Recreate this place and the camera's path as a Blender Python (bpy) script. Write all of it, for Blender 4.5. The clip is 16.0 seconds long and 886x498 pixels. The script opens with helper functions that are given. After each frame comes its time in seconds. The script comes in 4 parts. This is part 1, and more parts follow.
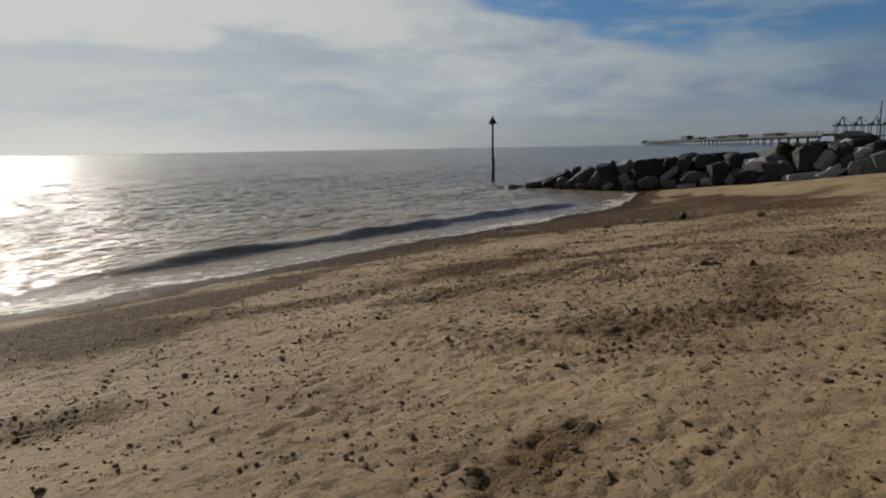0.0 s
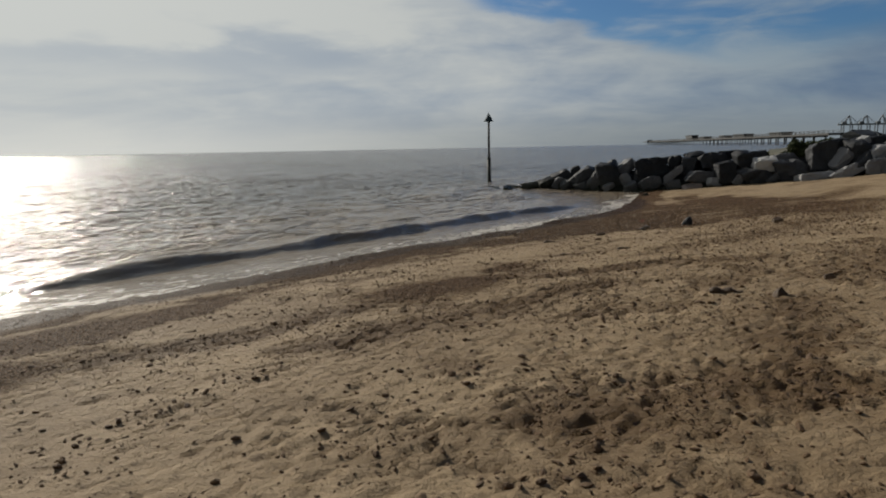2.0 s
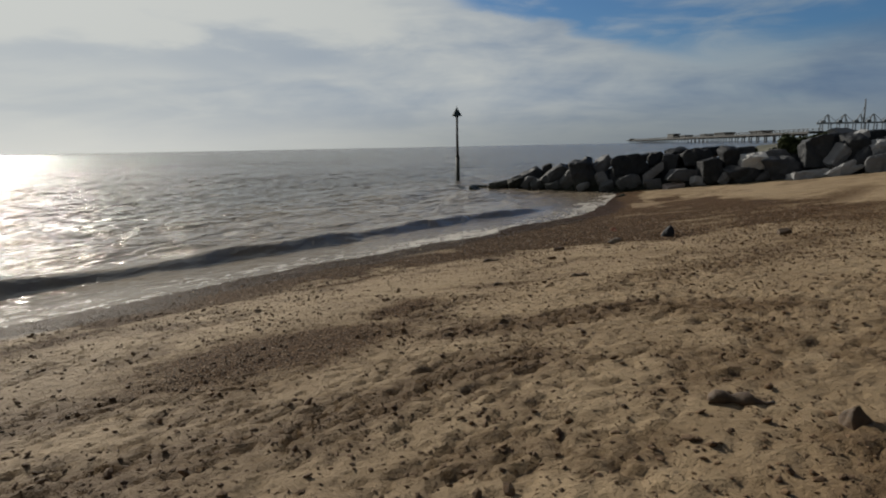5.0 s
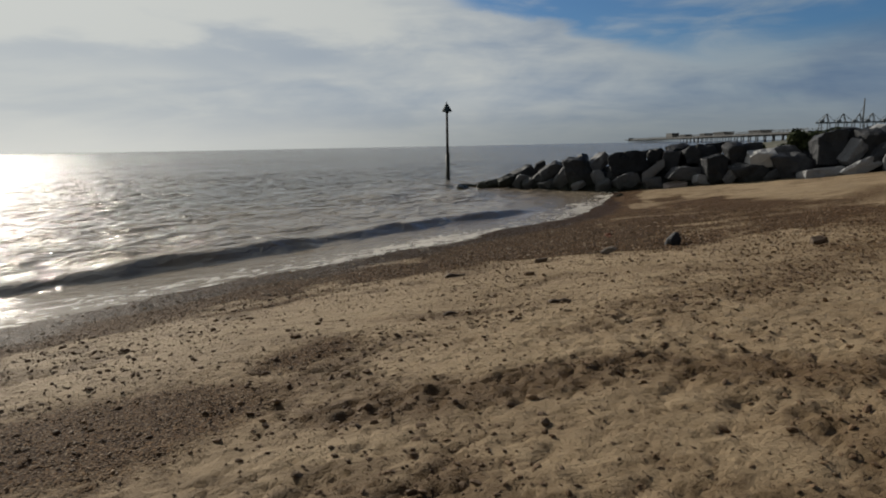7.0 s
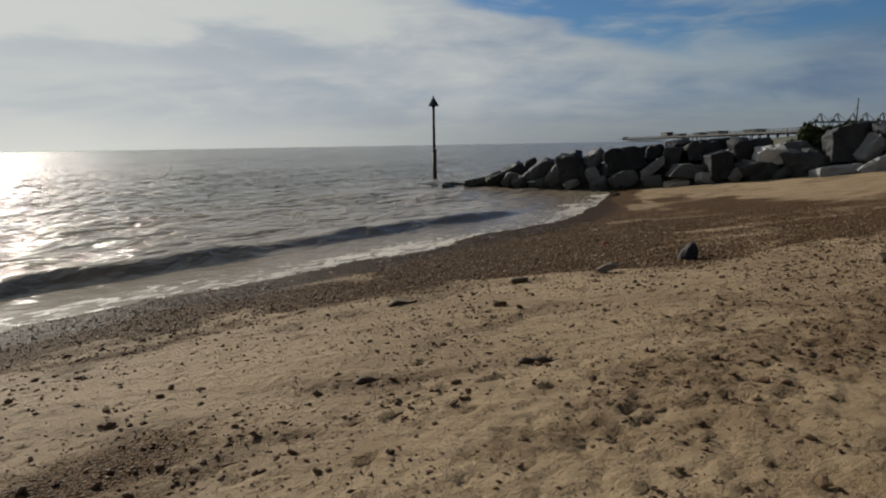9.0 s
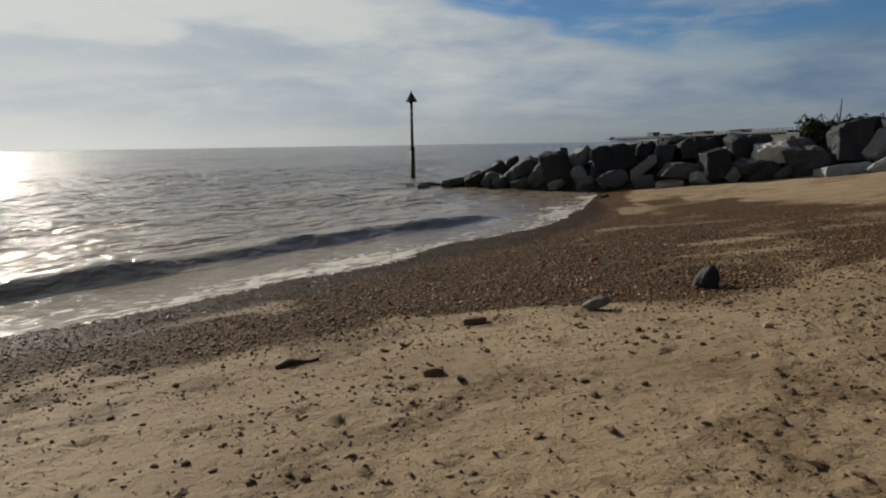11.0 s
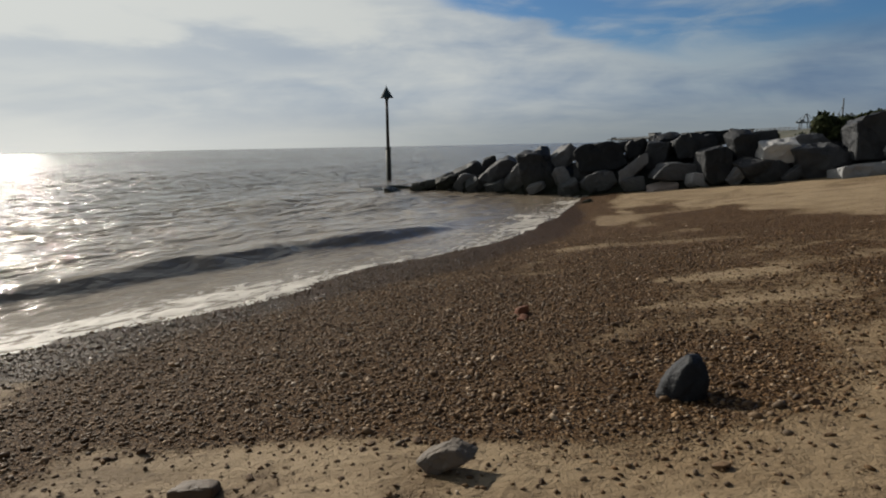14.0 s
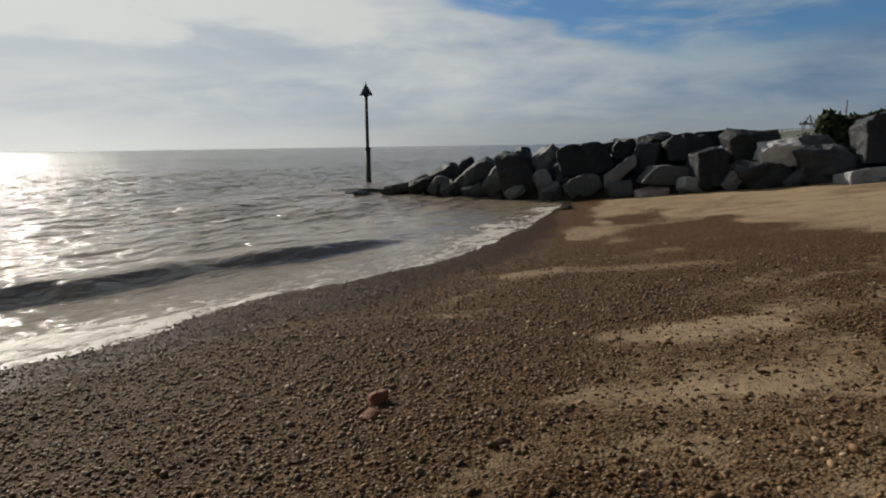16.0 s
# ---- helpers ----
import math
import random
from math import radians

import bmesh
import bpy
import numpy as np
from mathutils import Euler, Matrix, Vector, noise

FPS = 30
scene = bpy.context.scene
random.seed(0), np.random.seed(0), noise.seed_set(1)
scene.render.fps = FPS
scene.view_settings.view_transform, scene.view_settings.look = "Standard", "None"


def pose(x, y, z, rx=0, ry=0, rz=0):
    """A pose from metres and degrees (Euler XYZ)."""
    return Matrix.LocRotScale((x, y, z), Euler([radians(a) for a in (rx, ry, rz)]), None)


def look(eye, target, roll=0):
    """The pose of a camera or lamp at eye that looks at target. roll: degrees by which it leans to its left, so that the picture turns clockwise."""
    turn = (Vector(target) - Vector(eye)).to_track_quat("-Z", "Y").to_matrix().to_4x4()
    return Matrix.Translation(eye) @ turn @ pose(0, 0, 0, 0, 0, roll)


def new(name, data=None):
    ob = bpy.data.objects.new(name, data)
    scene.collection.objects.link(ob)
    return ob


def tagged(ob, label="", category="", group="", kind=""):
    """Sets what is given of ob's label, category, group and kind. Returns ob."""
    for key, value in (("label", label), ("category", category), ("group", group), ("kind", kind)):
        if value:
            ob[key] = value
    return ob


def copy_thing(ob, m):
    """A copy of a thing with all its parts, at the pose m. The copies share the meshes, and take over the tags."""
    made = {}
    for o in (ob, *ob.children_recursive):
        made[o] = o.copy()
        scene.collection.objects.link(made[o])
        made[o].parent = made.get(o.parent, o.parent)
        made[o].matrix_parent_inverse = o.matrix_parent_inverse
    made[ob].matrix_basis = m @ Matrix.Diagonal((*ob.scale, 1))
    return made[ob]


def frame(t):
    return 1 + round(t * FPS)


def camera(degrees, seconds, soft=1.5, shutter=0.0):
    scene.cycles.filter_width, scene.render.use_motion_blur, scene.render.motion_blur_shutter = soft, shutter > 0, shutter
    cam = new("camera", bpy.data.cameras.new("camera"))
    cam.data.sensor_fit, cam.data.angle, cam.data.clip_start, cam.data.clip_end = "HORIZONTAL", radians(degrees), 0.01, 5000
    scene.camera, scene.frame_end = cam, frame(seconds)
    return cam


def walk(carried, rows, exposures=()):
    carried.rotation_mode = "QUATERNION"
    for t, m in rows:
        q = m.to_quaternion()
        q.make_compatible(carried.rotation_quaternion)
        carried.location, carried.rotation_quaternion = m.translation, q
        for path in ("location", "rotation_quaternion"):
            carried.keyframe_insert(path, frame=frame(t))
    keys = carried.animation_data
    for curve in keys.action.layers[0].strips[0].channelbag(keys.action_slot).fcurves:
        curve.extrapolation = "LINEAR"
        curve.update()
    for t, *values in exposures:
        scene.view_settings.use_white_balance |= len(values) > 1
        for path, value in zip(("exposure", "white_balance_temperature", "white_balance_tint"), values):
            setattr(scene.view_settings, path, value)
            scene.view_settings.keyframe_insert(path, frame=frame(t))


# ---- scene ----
cam = camera(66.0, 16.0, soft=2.0)
PATH = [
    (0, (-0.475, -0.182, 3.071), (-0.474, 1.797, 2.778), -1.0),
    (0.5, (-0.245, 0.478, 3.032), (-0.246, 2.457, 2.744), -1.1),
    (1, (-0.059, 1.014, 3.012), (-0.062, 2.993, 2.72), -1.2),
    (1.5, (0.178, 1.679, 2.979), (0.167, 3.657, 2.685), -1.0),
    (2, (0.387, 2.27, 2.967), (0.375, 4.249, 2.674), -1.1),
    (2.5, (0.63, 2.962, 2.933), (0.611, 4.94, 2.638), -1.2),
    (3, (0.88, 3.623, 2.897), (0.872, 5.602, 2.605), -1.0),
    (3.5, (1.12, 4.262, 2.845), (1.118, 6.24, 2.55), -1.2),
    (4, (1.378, 4.908, 2.826), (1.398, 6.886, 2.531), -1.2),
    (6.5, (2.346, 8.064, 2.661), (2.385, 10.04, 2.359), -1.1),
    (7, (2.552, 8.671, 2.604), (2.59, 10.648, 2.305), -1.1),
    (7.5, (2.707, 9.349, 2.561), (2.745, 11.326, 2.262), -1.0),
    (8, (2.884, 9.972, 2.501), (2.931, 11.948, 2.197), -1.2),
    (8.5, (3.021, 10.634, 2.482), (3.074, 12.61, 2.178), -0.9),
    (9, (3.201, 11.306, 2.429), (3.254, 13.283, 2.126), -1.0),
    (11.5, (4.082, 14.406, 2.268), (4.175, 16.381, 1.964), -0.9),
    (12, (4.369, 14.939, 2.246), (4.445, 16.914, 1.943), -1.1),
    (12.5, (4.681, 15.468, 2.255), (4.756, 17.442, 1.945), -0.9),
    (13, (4.891, 16.015, 2.21), (4.979, 17.99, 1.905), -0.8),
    (13.5, (5.173, 16.559, 2.153), (5.266, 18.534, 1.851), -0.8),
    (14, (5.44, 17.126, 2.17), (5.524, 19.101, 1.869), -1.1),
    (14.5, (5.754, 17.644, 2.164), (5.838, 19.619, 1.86), -1.1),
    (15, (6.034, 18.209, 2.144), (6.117, 20.184, 1.84), -0.8),
    (15.5, (6.343, 18.643, 2.153), (6.422, 20.619, 1.853), -1.1),
    (16, (6.689, 19.301, 2.149), (6.767, 21.277, 1.849), -0.9),
]
walk(cam, [(t, look(eye, target, roll)) for t, eye, target, roll in PATH], exposures=((0.0, -0.18), (9.0, -0.13), (13.0, -0.01), (16.0, 0.02)))

# ---- world, sun, exposure ----
SUN_AZ, SUN_EL = -36.5, 25.0
SUNV = Vector((math.sin(radians(SUN_AZ)) * math.cos(radians(SUN_EL)),
               math.cos(radians(SUN_AZ)) * math.cos(radians(SUN_EL)), math.sin(radians(SUN_EL))))
sun_data = bpy.data.lights.new("sun", "SUN")
sun_data.energy, sun_data.angle, sun_data.color = 4.8, radians(0.6), (1.0, 0.92, 0.80)
sun_lamp = new("sun", sun_data)
sun_lamp.matrix_world = look(SUNV * 60, (0, 0, 0))


class Nodes:
    """A short way to write node trees."""

    def __init__(self, tree):
        self.tree = tree
        tree.nodes.clear()

    def add(self, kind, ins=None, **props):
        n = self.tree.nodes.new(kind)
        for k, v in props.items():
            setattr(n, k, v)
        for k, v in (ins or {}).items():
            if isinstance(v, bpy.types.NodeSocket):
                self.tree.links.new(v, n.inputs[k])
            else:
                n.inputs[k].default_value = v
        return n

    def math(self, op, a, b=0.0, c=0.0, clamp=False):
        return self.add("ShaderNodeMath", {0: a, 1: b, 2: c}, operation=op, use_clamp=clamp).outputs[0]

    def mix(self, f, a, b, blend="MIX"):
        return self.add("ShaderNodeMix", {0: f, 6: a, 7: b}, data_type="RGBA", blend_type=blend).outputs[2]

    def ramp(self, f, lo, hi, a=0.0, b=1.0):
        return self.add("ShaderNodeMapRange", {0: f, 1: lo, 2: hi, 3: a, 4: b}, interpolation_type="SMOOTHSTEP").outputs[0]

    def noise(self, vec, scale, detail=4.0, rough=0.55, distortion=0.0):
        return self.add("ShaderNodeTexNoise", {"Vector": vec, "Scale": scale, "Detail": detail, "Roughness": rough, "Distortion": distortion}).outputs[0]

    def mapping(self, vec, scale=(1, 1, 1), rot=(0, 0, 0), loc=(0, 0, 0)):
        return self.add("ShaderNodeMapping", {"Vector": vec, "Scale": scale, "Rotation": rot, "Location": loc}).outputs[0]


def make_world():
    world = bpy.data.worlds.new("sky")
    scene.world = world
    world.use_nodes = True
    n = Nodes(world.node_tree)
    sky = n.add("ShaderNodeTexSky", sky_type="NISHITA", sun_disc=False, sun_elevation=radians(SUN_EL),
                sun_rotation=radians(SUN_AZ), air_density=1.0, dust_density=0.6, ozone_density=1.6).outputs[0]
    d = n.add("ShaderNodeTexCoord").outputs["Generated"]
    xyz = n.add("ShaderNodeSeparateXYZ", {0: d})
    up = n.math("MAXIMUM", xyz.outputs[2], 0.0)
    lift = n.math("ADD", up, 0.20)
    px = n.math("DIVIDE", xyz.outputs[0], lift)
    py = n.math("DIVIDE", xyz.outputs[1], lift)
    plane = n.add("ShaderNodeCombineXYZ", {0: px, 1: py, 2: 0.0}).outputs[0]
    big = n.noise(n.mapping(plane, (0.8, 1.3, 1), (0, 0, radians(14)), (3.1, 1.7, 0)), 1.0, 5.0, 0.5, 0.6)
    fine = n.noise(n.mapping(plane, (1.5, 2.6, 1), (0, 0, radians(20)), (7.3, 0.4, 0)), 1.5, 9.0, 0.6, 0.5)
    tone = n.noise(n.mapping(plane, (0.7, 1.8, 1), (0, 0, radians(8)), (1.3, 5.2, 2)), 1.2, 6.0, 0.55, 0.7)
    soft = n.noise(n.mapping(d, (3.2, 1.2, 11.0), (0, radians(-4), 0), (2.2, 0.6, 1.1)), 1.0, 5.0, 0.55, 0.5)
    curl = n.noise(n.mapping(d, (6.5, 2.0, 25.0), (0, radians(-5), 0), (0.4, 3.1, 2.0)), 1.0, 7.0, 0.58, 0.5)
    rise = n.math("MULTIPLY_ADD", n.math("SUBTRACT", soft, 0.5), 0.06, up)
    edge = n.math("ADD", n.math("MULTIPLY_ADD", xyz.outputs[0], 0.286, rise), n.math("MULTIPLY", n.math("SUBTRACT", curl, 0.5), 0.07))
    hole = n.math("MULTIPLY", n.ramp(edge, 0.198, 0.220), n.ramp(rise, 0.095, 0.15))
    hole = n.math("MULTIPLY", hole, n.ramp(xyz.outputs[0], 0.0, 0.08))
    hole = n.math("MULTIPLY", hole, n.ramp(n.math("MULTIPLY_ADD", soft, 0.5, n.math("MULTIPLY", curl, 0.5)), 0.47, 0.66, 1.0, 0.35))
    cover = n.math("ADD", n.math("MULTIPLY", big, 0.5), n.math("MULTIPLY", fine, 0.5))
    cover = n.math("SUBTRACT", cover, n.math("MULTIPLY", n.ramp(up, 0.22, 0.75), 0.26))
    cover = n.math("ADD", cover, n.ramp(xyz.outputs[0], -0.3, 0.15, 0.09, 0.0))
    cover = n.math("SUBTRACT", cover, n.ramp(xyz.outputs[1], -0.4, 0.5, 0.22, 0.0))
    mask = n.math("MULTIPLY", n.ramp(cover, 0.20, 0.44), n.math("MULTIPLY_ADD", hole, -0.96, 1.0))
    toward = n.add("ShaderNodeVectorMath", {0: d, 1: tuple(SUNV)}, operation="DOT_PRODUCT").outputs["Value"]
    glow = n.math("POWER", n.math("MAXIMUM", toward, 0.0), 5.0)
    shelf = n.math("DIVIDE", n.math("SUBTRACT", n.math("MULTIPLY_ADD", n.math("SUBTRACT", curl, 0.5), 0.06, rise), 0.124), 0.017)
    shelf = n.math("MULTIPLY", n.math("EXPONENT", n.math("MULTIPLY", n.math("MULTIPLY", shelf, shelf), -1.0)), n.ramp(xyz.outputs[0], -0.2, 0.02, 0.16, 0.0))
    tone = n.math("ADD", n.math("MULTIPLY", soft, 0.8), n.math("MULTIPLY_ADD", curl, 0.5, n.math("MULTIPLY", tone, 0.3)))
    top = n.math("MULTIPLY", n.ramp(n.math("MULTIPLY_ADD", n.math("SUBTRACT", curl, 0.5), 0.05, rise), 0.128, 0.178), n.ramp(xyz.outputs[0], -0.22, 0.08, 0.34, 0.0))
    tone = n.math("ADD", n.math("SUBTRACT", tone, shelf), top)
    grey = n.mix(n.ramp(tone, 0.52, 1.0), (2.0, 2.75, 3.8, 1), (5.25, 5.5, 5.4, 1))
    lit = n.mix(n.math("MULTIPLY", glow, 0.75, clamp=True), grey, (7.4, 7.55, 7.2, 1))
    tint = n.mix(n.ramp(xyz.outputs[1], -0.1, 0.5), (0.26, 0.30, 0.34, 1), (0.25, 0.42, 0.62, 1))
    blue = n.mix(1.0, sky, tint, "MULTIPLY")
    blue = n.mix(n.ramp(xyz.outputs[1], -0.1, 0.45, 0.75, 0.0), blue, (0.72, 0.77, 0.84, 1))
    lit = n.mix(n.ramp(xyz.outputs[0], 0.05, 0.5, 0.0, 1.0), lit, n.mix(1.0, lit, (0.52, 0.61, 0.71, 1), "MULTIPLY"))
    colour = n.mix(mask, blue, lit)
    low = n.ramp(up, 0.0, 0.075, 1.0, 0.0)
    haze = n.mix(n.ramp(xyz.outputs[0], -0.55, 0.35), (7.6, 7.6, 7.1, 1), (2.2, 2.5, 2.65, 1))
    haze = n.mix(n.ramp(xyz.outputs[1], -0.3, 0.5), (0.95, 1.05, 1.15, 1), haze)
    colour = n.mix(n.math("MULTIPLY", low, 0.8), colour, haze)
    bg = n.add("ShaderNodeBackground", {0: colour, 1: 0.1})
    out = n.add("ShaderNodeOutputWorld")
    n.tree.links.new(bg.outputs[0], out.inputs[0])


make_world()


# ---- materials ----
def material(name):
    m = bpy.data.materials.new(name)
    m.use_nodes = True
    n = Nodes(m.node_tree)
    out = n.add("ShaderNodeOutputMaterial")

    def finish(ins, bumps=()):
        normal = None
        for height, strength, dist in bumps:
            b = n.add("ShaderNodeBump", {"Height": height, "Strength": strength, "Distance": dist})
            if normal is not None:
                n.tree.links.new(normal, b.inputs["Normal"])
            normal = b.outputs[0]
        if normal is not None:
            ins["Normal"] = normal
        p = n.add("ShaderNodeBsdfPrincipled", ins)
        n.tree.links.new(p.outputs[0], out.inputs[0])
        return m

    return n, finish


def world_pos(n):
    return n.add("ShaderNodeNewGeometry").outputs["Position"]


def sand_material():
    n, finish = material("beach_sand")
    pos = world_pos(n)
    shingle = n.add("ShaderNodeAttribute", attribute_name="shingle").outputs["Fac"]
    wet = n.add("ShaderNodeAttribute", attribute_name="wet").outputs["Fac"]
    broad = n.noise(pos, 0.55, 4, 0.6, 0.4)
    streak = n.noise(n.mapping(pos, (0.5, 1.9, 1), (0, 0, radians(-28))), 1.7, 6, 0.65, 0.5)
    spots = n.noise(pos, 9.0, 6, 0.7)
    grain = n.noise(pos, 130.0, 3, 0.7)
    dry = n.mix(n.ramp(broad, 0.35, 0.7), (0.37, 0.278, 0.17, 1), (0.262, 0.19, 0.112, 1))
    scraps = n.add("ShaderNodeAttribute", attribute_name="litter").outputs["Fac"]
    stain = n.noise(n.mapping(pos, (0.7, 1.3, 1), (0, 0, radians(-30)), (4, 2, 0)), 0.9, 5, 0.65, 0.6)
    dry = n.mix(n.math("MULTIPLY", n.ramp(stain, 0.51, 0.67), 0.28), dry, (0.165, 0.102, 0.048, 1))
    dry = n.mix(n.math("MULTIPLY", n.ramp(n.math("MULTIPLY_ADD", spots, 0.8, scraps), 0.5, 1.05), 0.9), dry, (0.115, 0.070, 0.033, 1))
    dry = n.mix(n.math("MULTIPLY", n.ramp(streak, 0.49, 0.67), 0.36), dry, (0.125, 0.077, 0.036, 1))
    dry = n.mix(n.math("MULTIPLY", n.ramp(spots, 0.56, 0.66), 0.55), dry, (0.075, 0.046, 0.022, 1))
    dry = n.mix(n.math("MULTIPLY", n.ramp(grain, 0.35, 0.7), 0.25), dry, (0.18, 0.13, 0.075, 1))
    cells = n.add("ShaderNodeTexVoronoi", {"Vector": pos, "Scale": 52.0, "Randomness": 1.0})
    hue = n.add("ShaderNodeSeparateColor", {0: cells.outputs["Color"]})
    stone = n.mix(hue.outputs[0], (0.08, 0.045, 0.021, 1), (0.19, 0.109, 0.05, 1))
    stone = n.mix(n.ramp(hue.outputs[1], 0.72, 0.95), stone, (0.26, 0.19, 0.125, 1))
    # Cell borders go near black: painted shade in the gaps between pebbles.
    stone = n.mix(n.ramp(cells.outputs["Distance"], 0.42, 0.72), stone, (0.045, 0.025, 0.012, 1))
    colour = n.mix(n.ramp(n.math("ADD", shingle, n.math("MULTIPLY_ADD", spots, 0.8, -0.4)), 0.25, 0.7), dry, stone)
    damp = n.ramp(n.math("ADD", wet, n.math("MULTIPLY_ADD", streak, 0.5, -0.25)), 0.25, 0.75)
    colour = n.mix(damp, colour, n.mix(1.0, colour, (0.50, 0.45, 0.40, 1), "MULTIPLY"))
    rough = n.ramp(damp, 0.0, 1.0, 0.76, 0.5)
    pebbly = n.math("MULTIPLY", n.math("SUBTRACT", 0.6, cells.outputs["Distance"]), n.ramp(shingle, 0.2, 0.7))
    return finish({"Base Color": colour, "Roughness": rough, "Specular IOR Level": n.math("MULTIPLY", n.ramp(damp, 0.0, 1.0, 0.13, 0.07), n.ramp(shingle, 0.1, 0.6, 1.0, 0.4))},
                  ((spots, 1.0, 0.07), (grain, 0.7, 0.008), (pebbly, 0.9, 0.03)))


def sea_material():
    n, finish = material("sea_water")
    pos = world_pos(n)
    foam = n.add("ShaderNodeAttribute", attribute_name="foam").outputs["Fac"]
    along = n.mapping(pos, (1.0, 1.0, 1.0), (0, 0, radians(-49.7)))
    swell = n.noise(n.mapping(along, (0.16, 0.55, 1)), 1.0, 3, 0.5, 0.3)
    chop = n.noise(n.mapping(along, (0.5, 1.5, 1)), 1.0, 4, 0.55, 0.4)
    ripple = n.noise(n.mapping(along, (3.0, 6.0, 1)), 2.2, 4, 0.6)
    facets = n.noise(n.mapping(along, (0.30, 0.45, 1)), 1.0, 2, 0.5, 0.3)
    glints = n.noise(n.mapping(along, (1.3, 1.9, 1)), 1.0, 2, 0.5, 0.3)
    broad = n.noise(n.mapping(along, (0.02, 0.09, 1)), 1.0, 4, 0.6)
    body = n.mix(n.ramp(broad, 0.35, 0.65), (0.112, 0.094, 0.070, 1), (0.148, 0.126, 0.096, 1))
    # Inshore water: silt brown, also paled in place of a brighter sky reflection.
    silt_and_sheen = n.ramp(n.add("ShaderNodeAttribute", attribute_name="open_sea").outputs["Fac"], 0.0, 0.22, 1.0, 0.0)
    body = n.mix(silt_and_sheen, body, (0.25, 0.205, 0.15, 1))
    lace = n.noise(n.mapping(along, (0.7, 1.6, 1)), 2.6, 7, 0.68, 1.2)
    white = n.ramp(n.math("ADD", foam, n.math("MULTIPLY_ADD", lace, 2.2, -1.25)), 0.28, 0.66)
    colour = n.mix(white, body, (0.56, 0.53, 0.47, 1))
    open_sea = n.add("ShaderNodeAttribute", attribute_name="open_sea").outputs["Fac"]
    rough = n.mix(white, n.ramp(open_sea, 0.0, 1.0, 0.13, 0.18), (0.7, 0.7, 0.7, 1))
    gusts = n.noise(n.mapping(along, (0.05, 0.22, 1)), 1.0, 4, 0.65, 0.6)
    lively = n.math("MULTIPLY", n.add("ShaderNodeAttribute", attribute_name="lively").outputs["Fac"], n.ramp(gusts, 0.3, 0.7, 0.45, 1.0))
    return finish({"Base Color": colour, "Roughness": rough, "IOR": 1.33},
                  ((swell, lively, 0.6), (facets, lively, 1.0), (chop, lively, 0.36), (glints, lively, 0.48), (ripple, lively, 0.075), (n.math("MULTIPLY", lace, white), 0.7, 0.06)))


def rock_material(name, dark, light, weed=0.0, gloss=0.5):
    n, finish = material(name)
    tex = n.add("ShaderNodeTexCoord").outputs["Object"]
    rnd = n.add("ShaderNodeObjectInfo").outputs["Random"]
    pos = n.add("ShaderNodeVectorMath", {0: tex, 1: n.add("ShaderNodeCombineXYZ", {0: n.math("MULTIPLY", rnd, 37.0), 1: rnd, 2: rnd}).outputs[0]}).outputs[0]
    patch = n.noise(pos, 1.4, 5, 0.6, 0.4)
    mottle = n.noise(pos, 9.0, 6, 0.7)
    grain = n.noise(pos, 60.0, 3, 0.7)
    crack = n.add("ShaderNodeTexVoronoi", {"Vector": pos, "Scale": 2.3}, feature="DISTANCE_TO_EDGE").outputs[0]
    colour = n.mix(n.ramp(n.math("ADD", n.math("MULTIPLY", patch, 0.6), n.math("MULTIPLY", rnd, 0.4)), 0.25, 0.75), dark, light)
    colour = n.mix(n.math("MULTIPLY", n.ramp(mottle, 0.5, 0.75), 0.5), colour, n.mix(1.0, colour, (0.45, 0.44, 0.42, 1), "MULTIPLY"))
    colour = n.mix(n.math("MULTIPLY", n.ramp(grain, 0.55, 0.75), 0.4), colour, n.mix(1.0, colour, (1.8, 1.8, 1.8, 1), "MULTIPLY"))
    if weed:
        z = n.add("ShaderNodeSeparateXYZ", {0: world_pos(n)}).outputs[2]
        low = n.ramp(n.math("ADD", z, n.math("MULTIPLY_ADD", mottle, 0.9, -0.45)), 0.25, 1.1, 1.0, 0.0)
        colour = n.mix(n.math("MULTIPLY", low, weed), colour, (0.032, 0.036, 0.022, 1))
    return finish({"Base Color": colour, "Roughness": n.ramp(patch, 0.3, 0.7, gloss, min(0.88, gloss + 0.26)), "Specular IOR Level": 0.16},
                  ((patch, 0.5, 0.12), (mottle, 0.7, 0.04), (n.ramp(crack, 0.0, 0.05), 0.35, 0.02), (grain, 0.5, 0.005)))


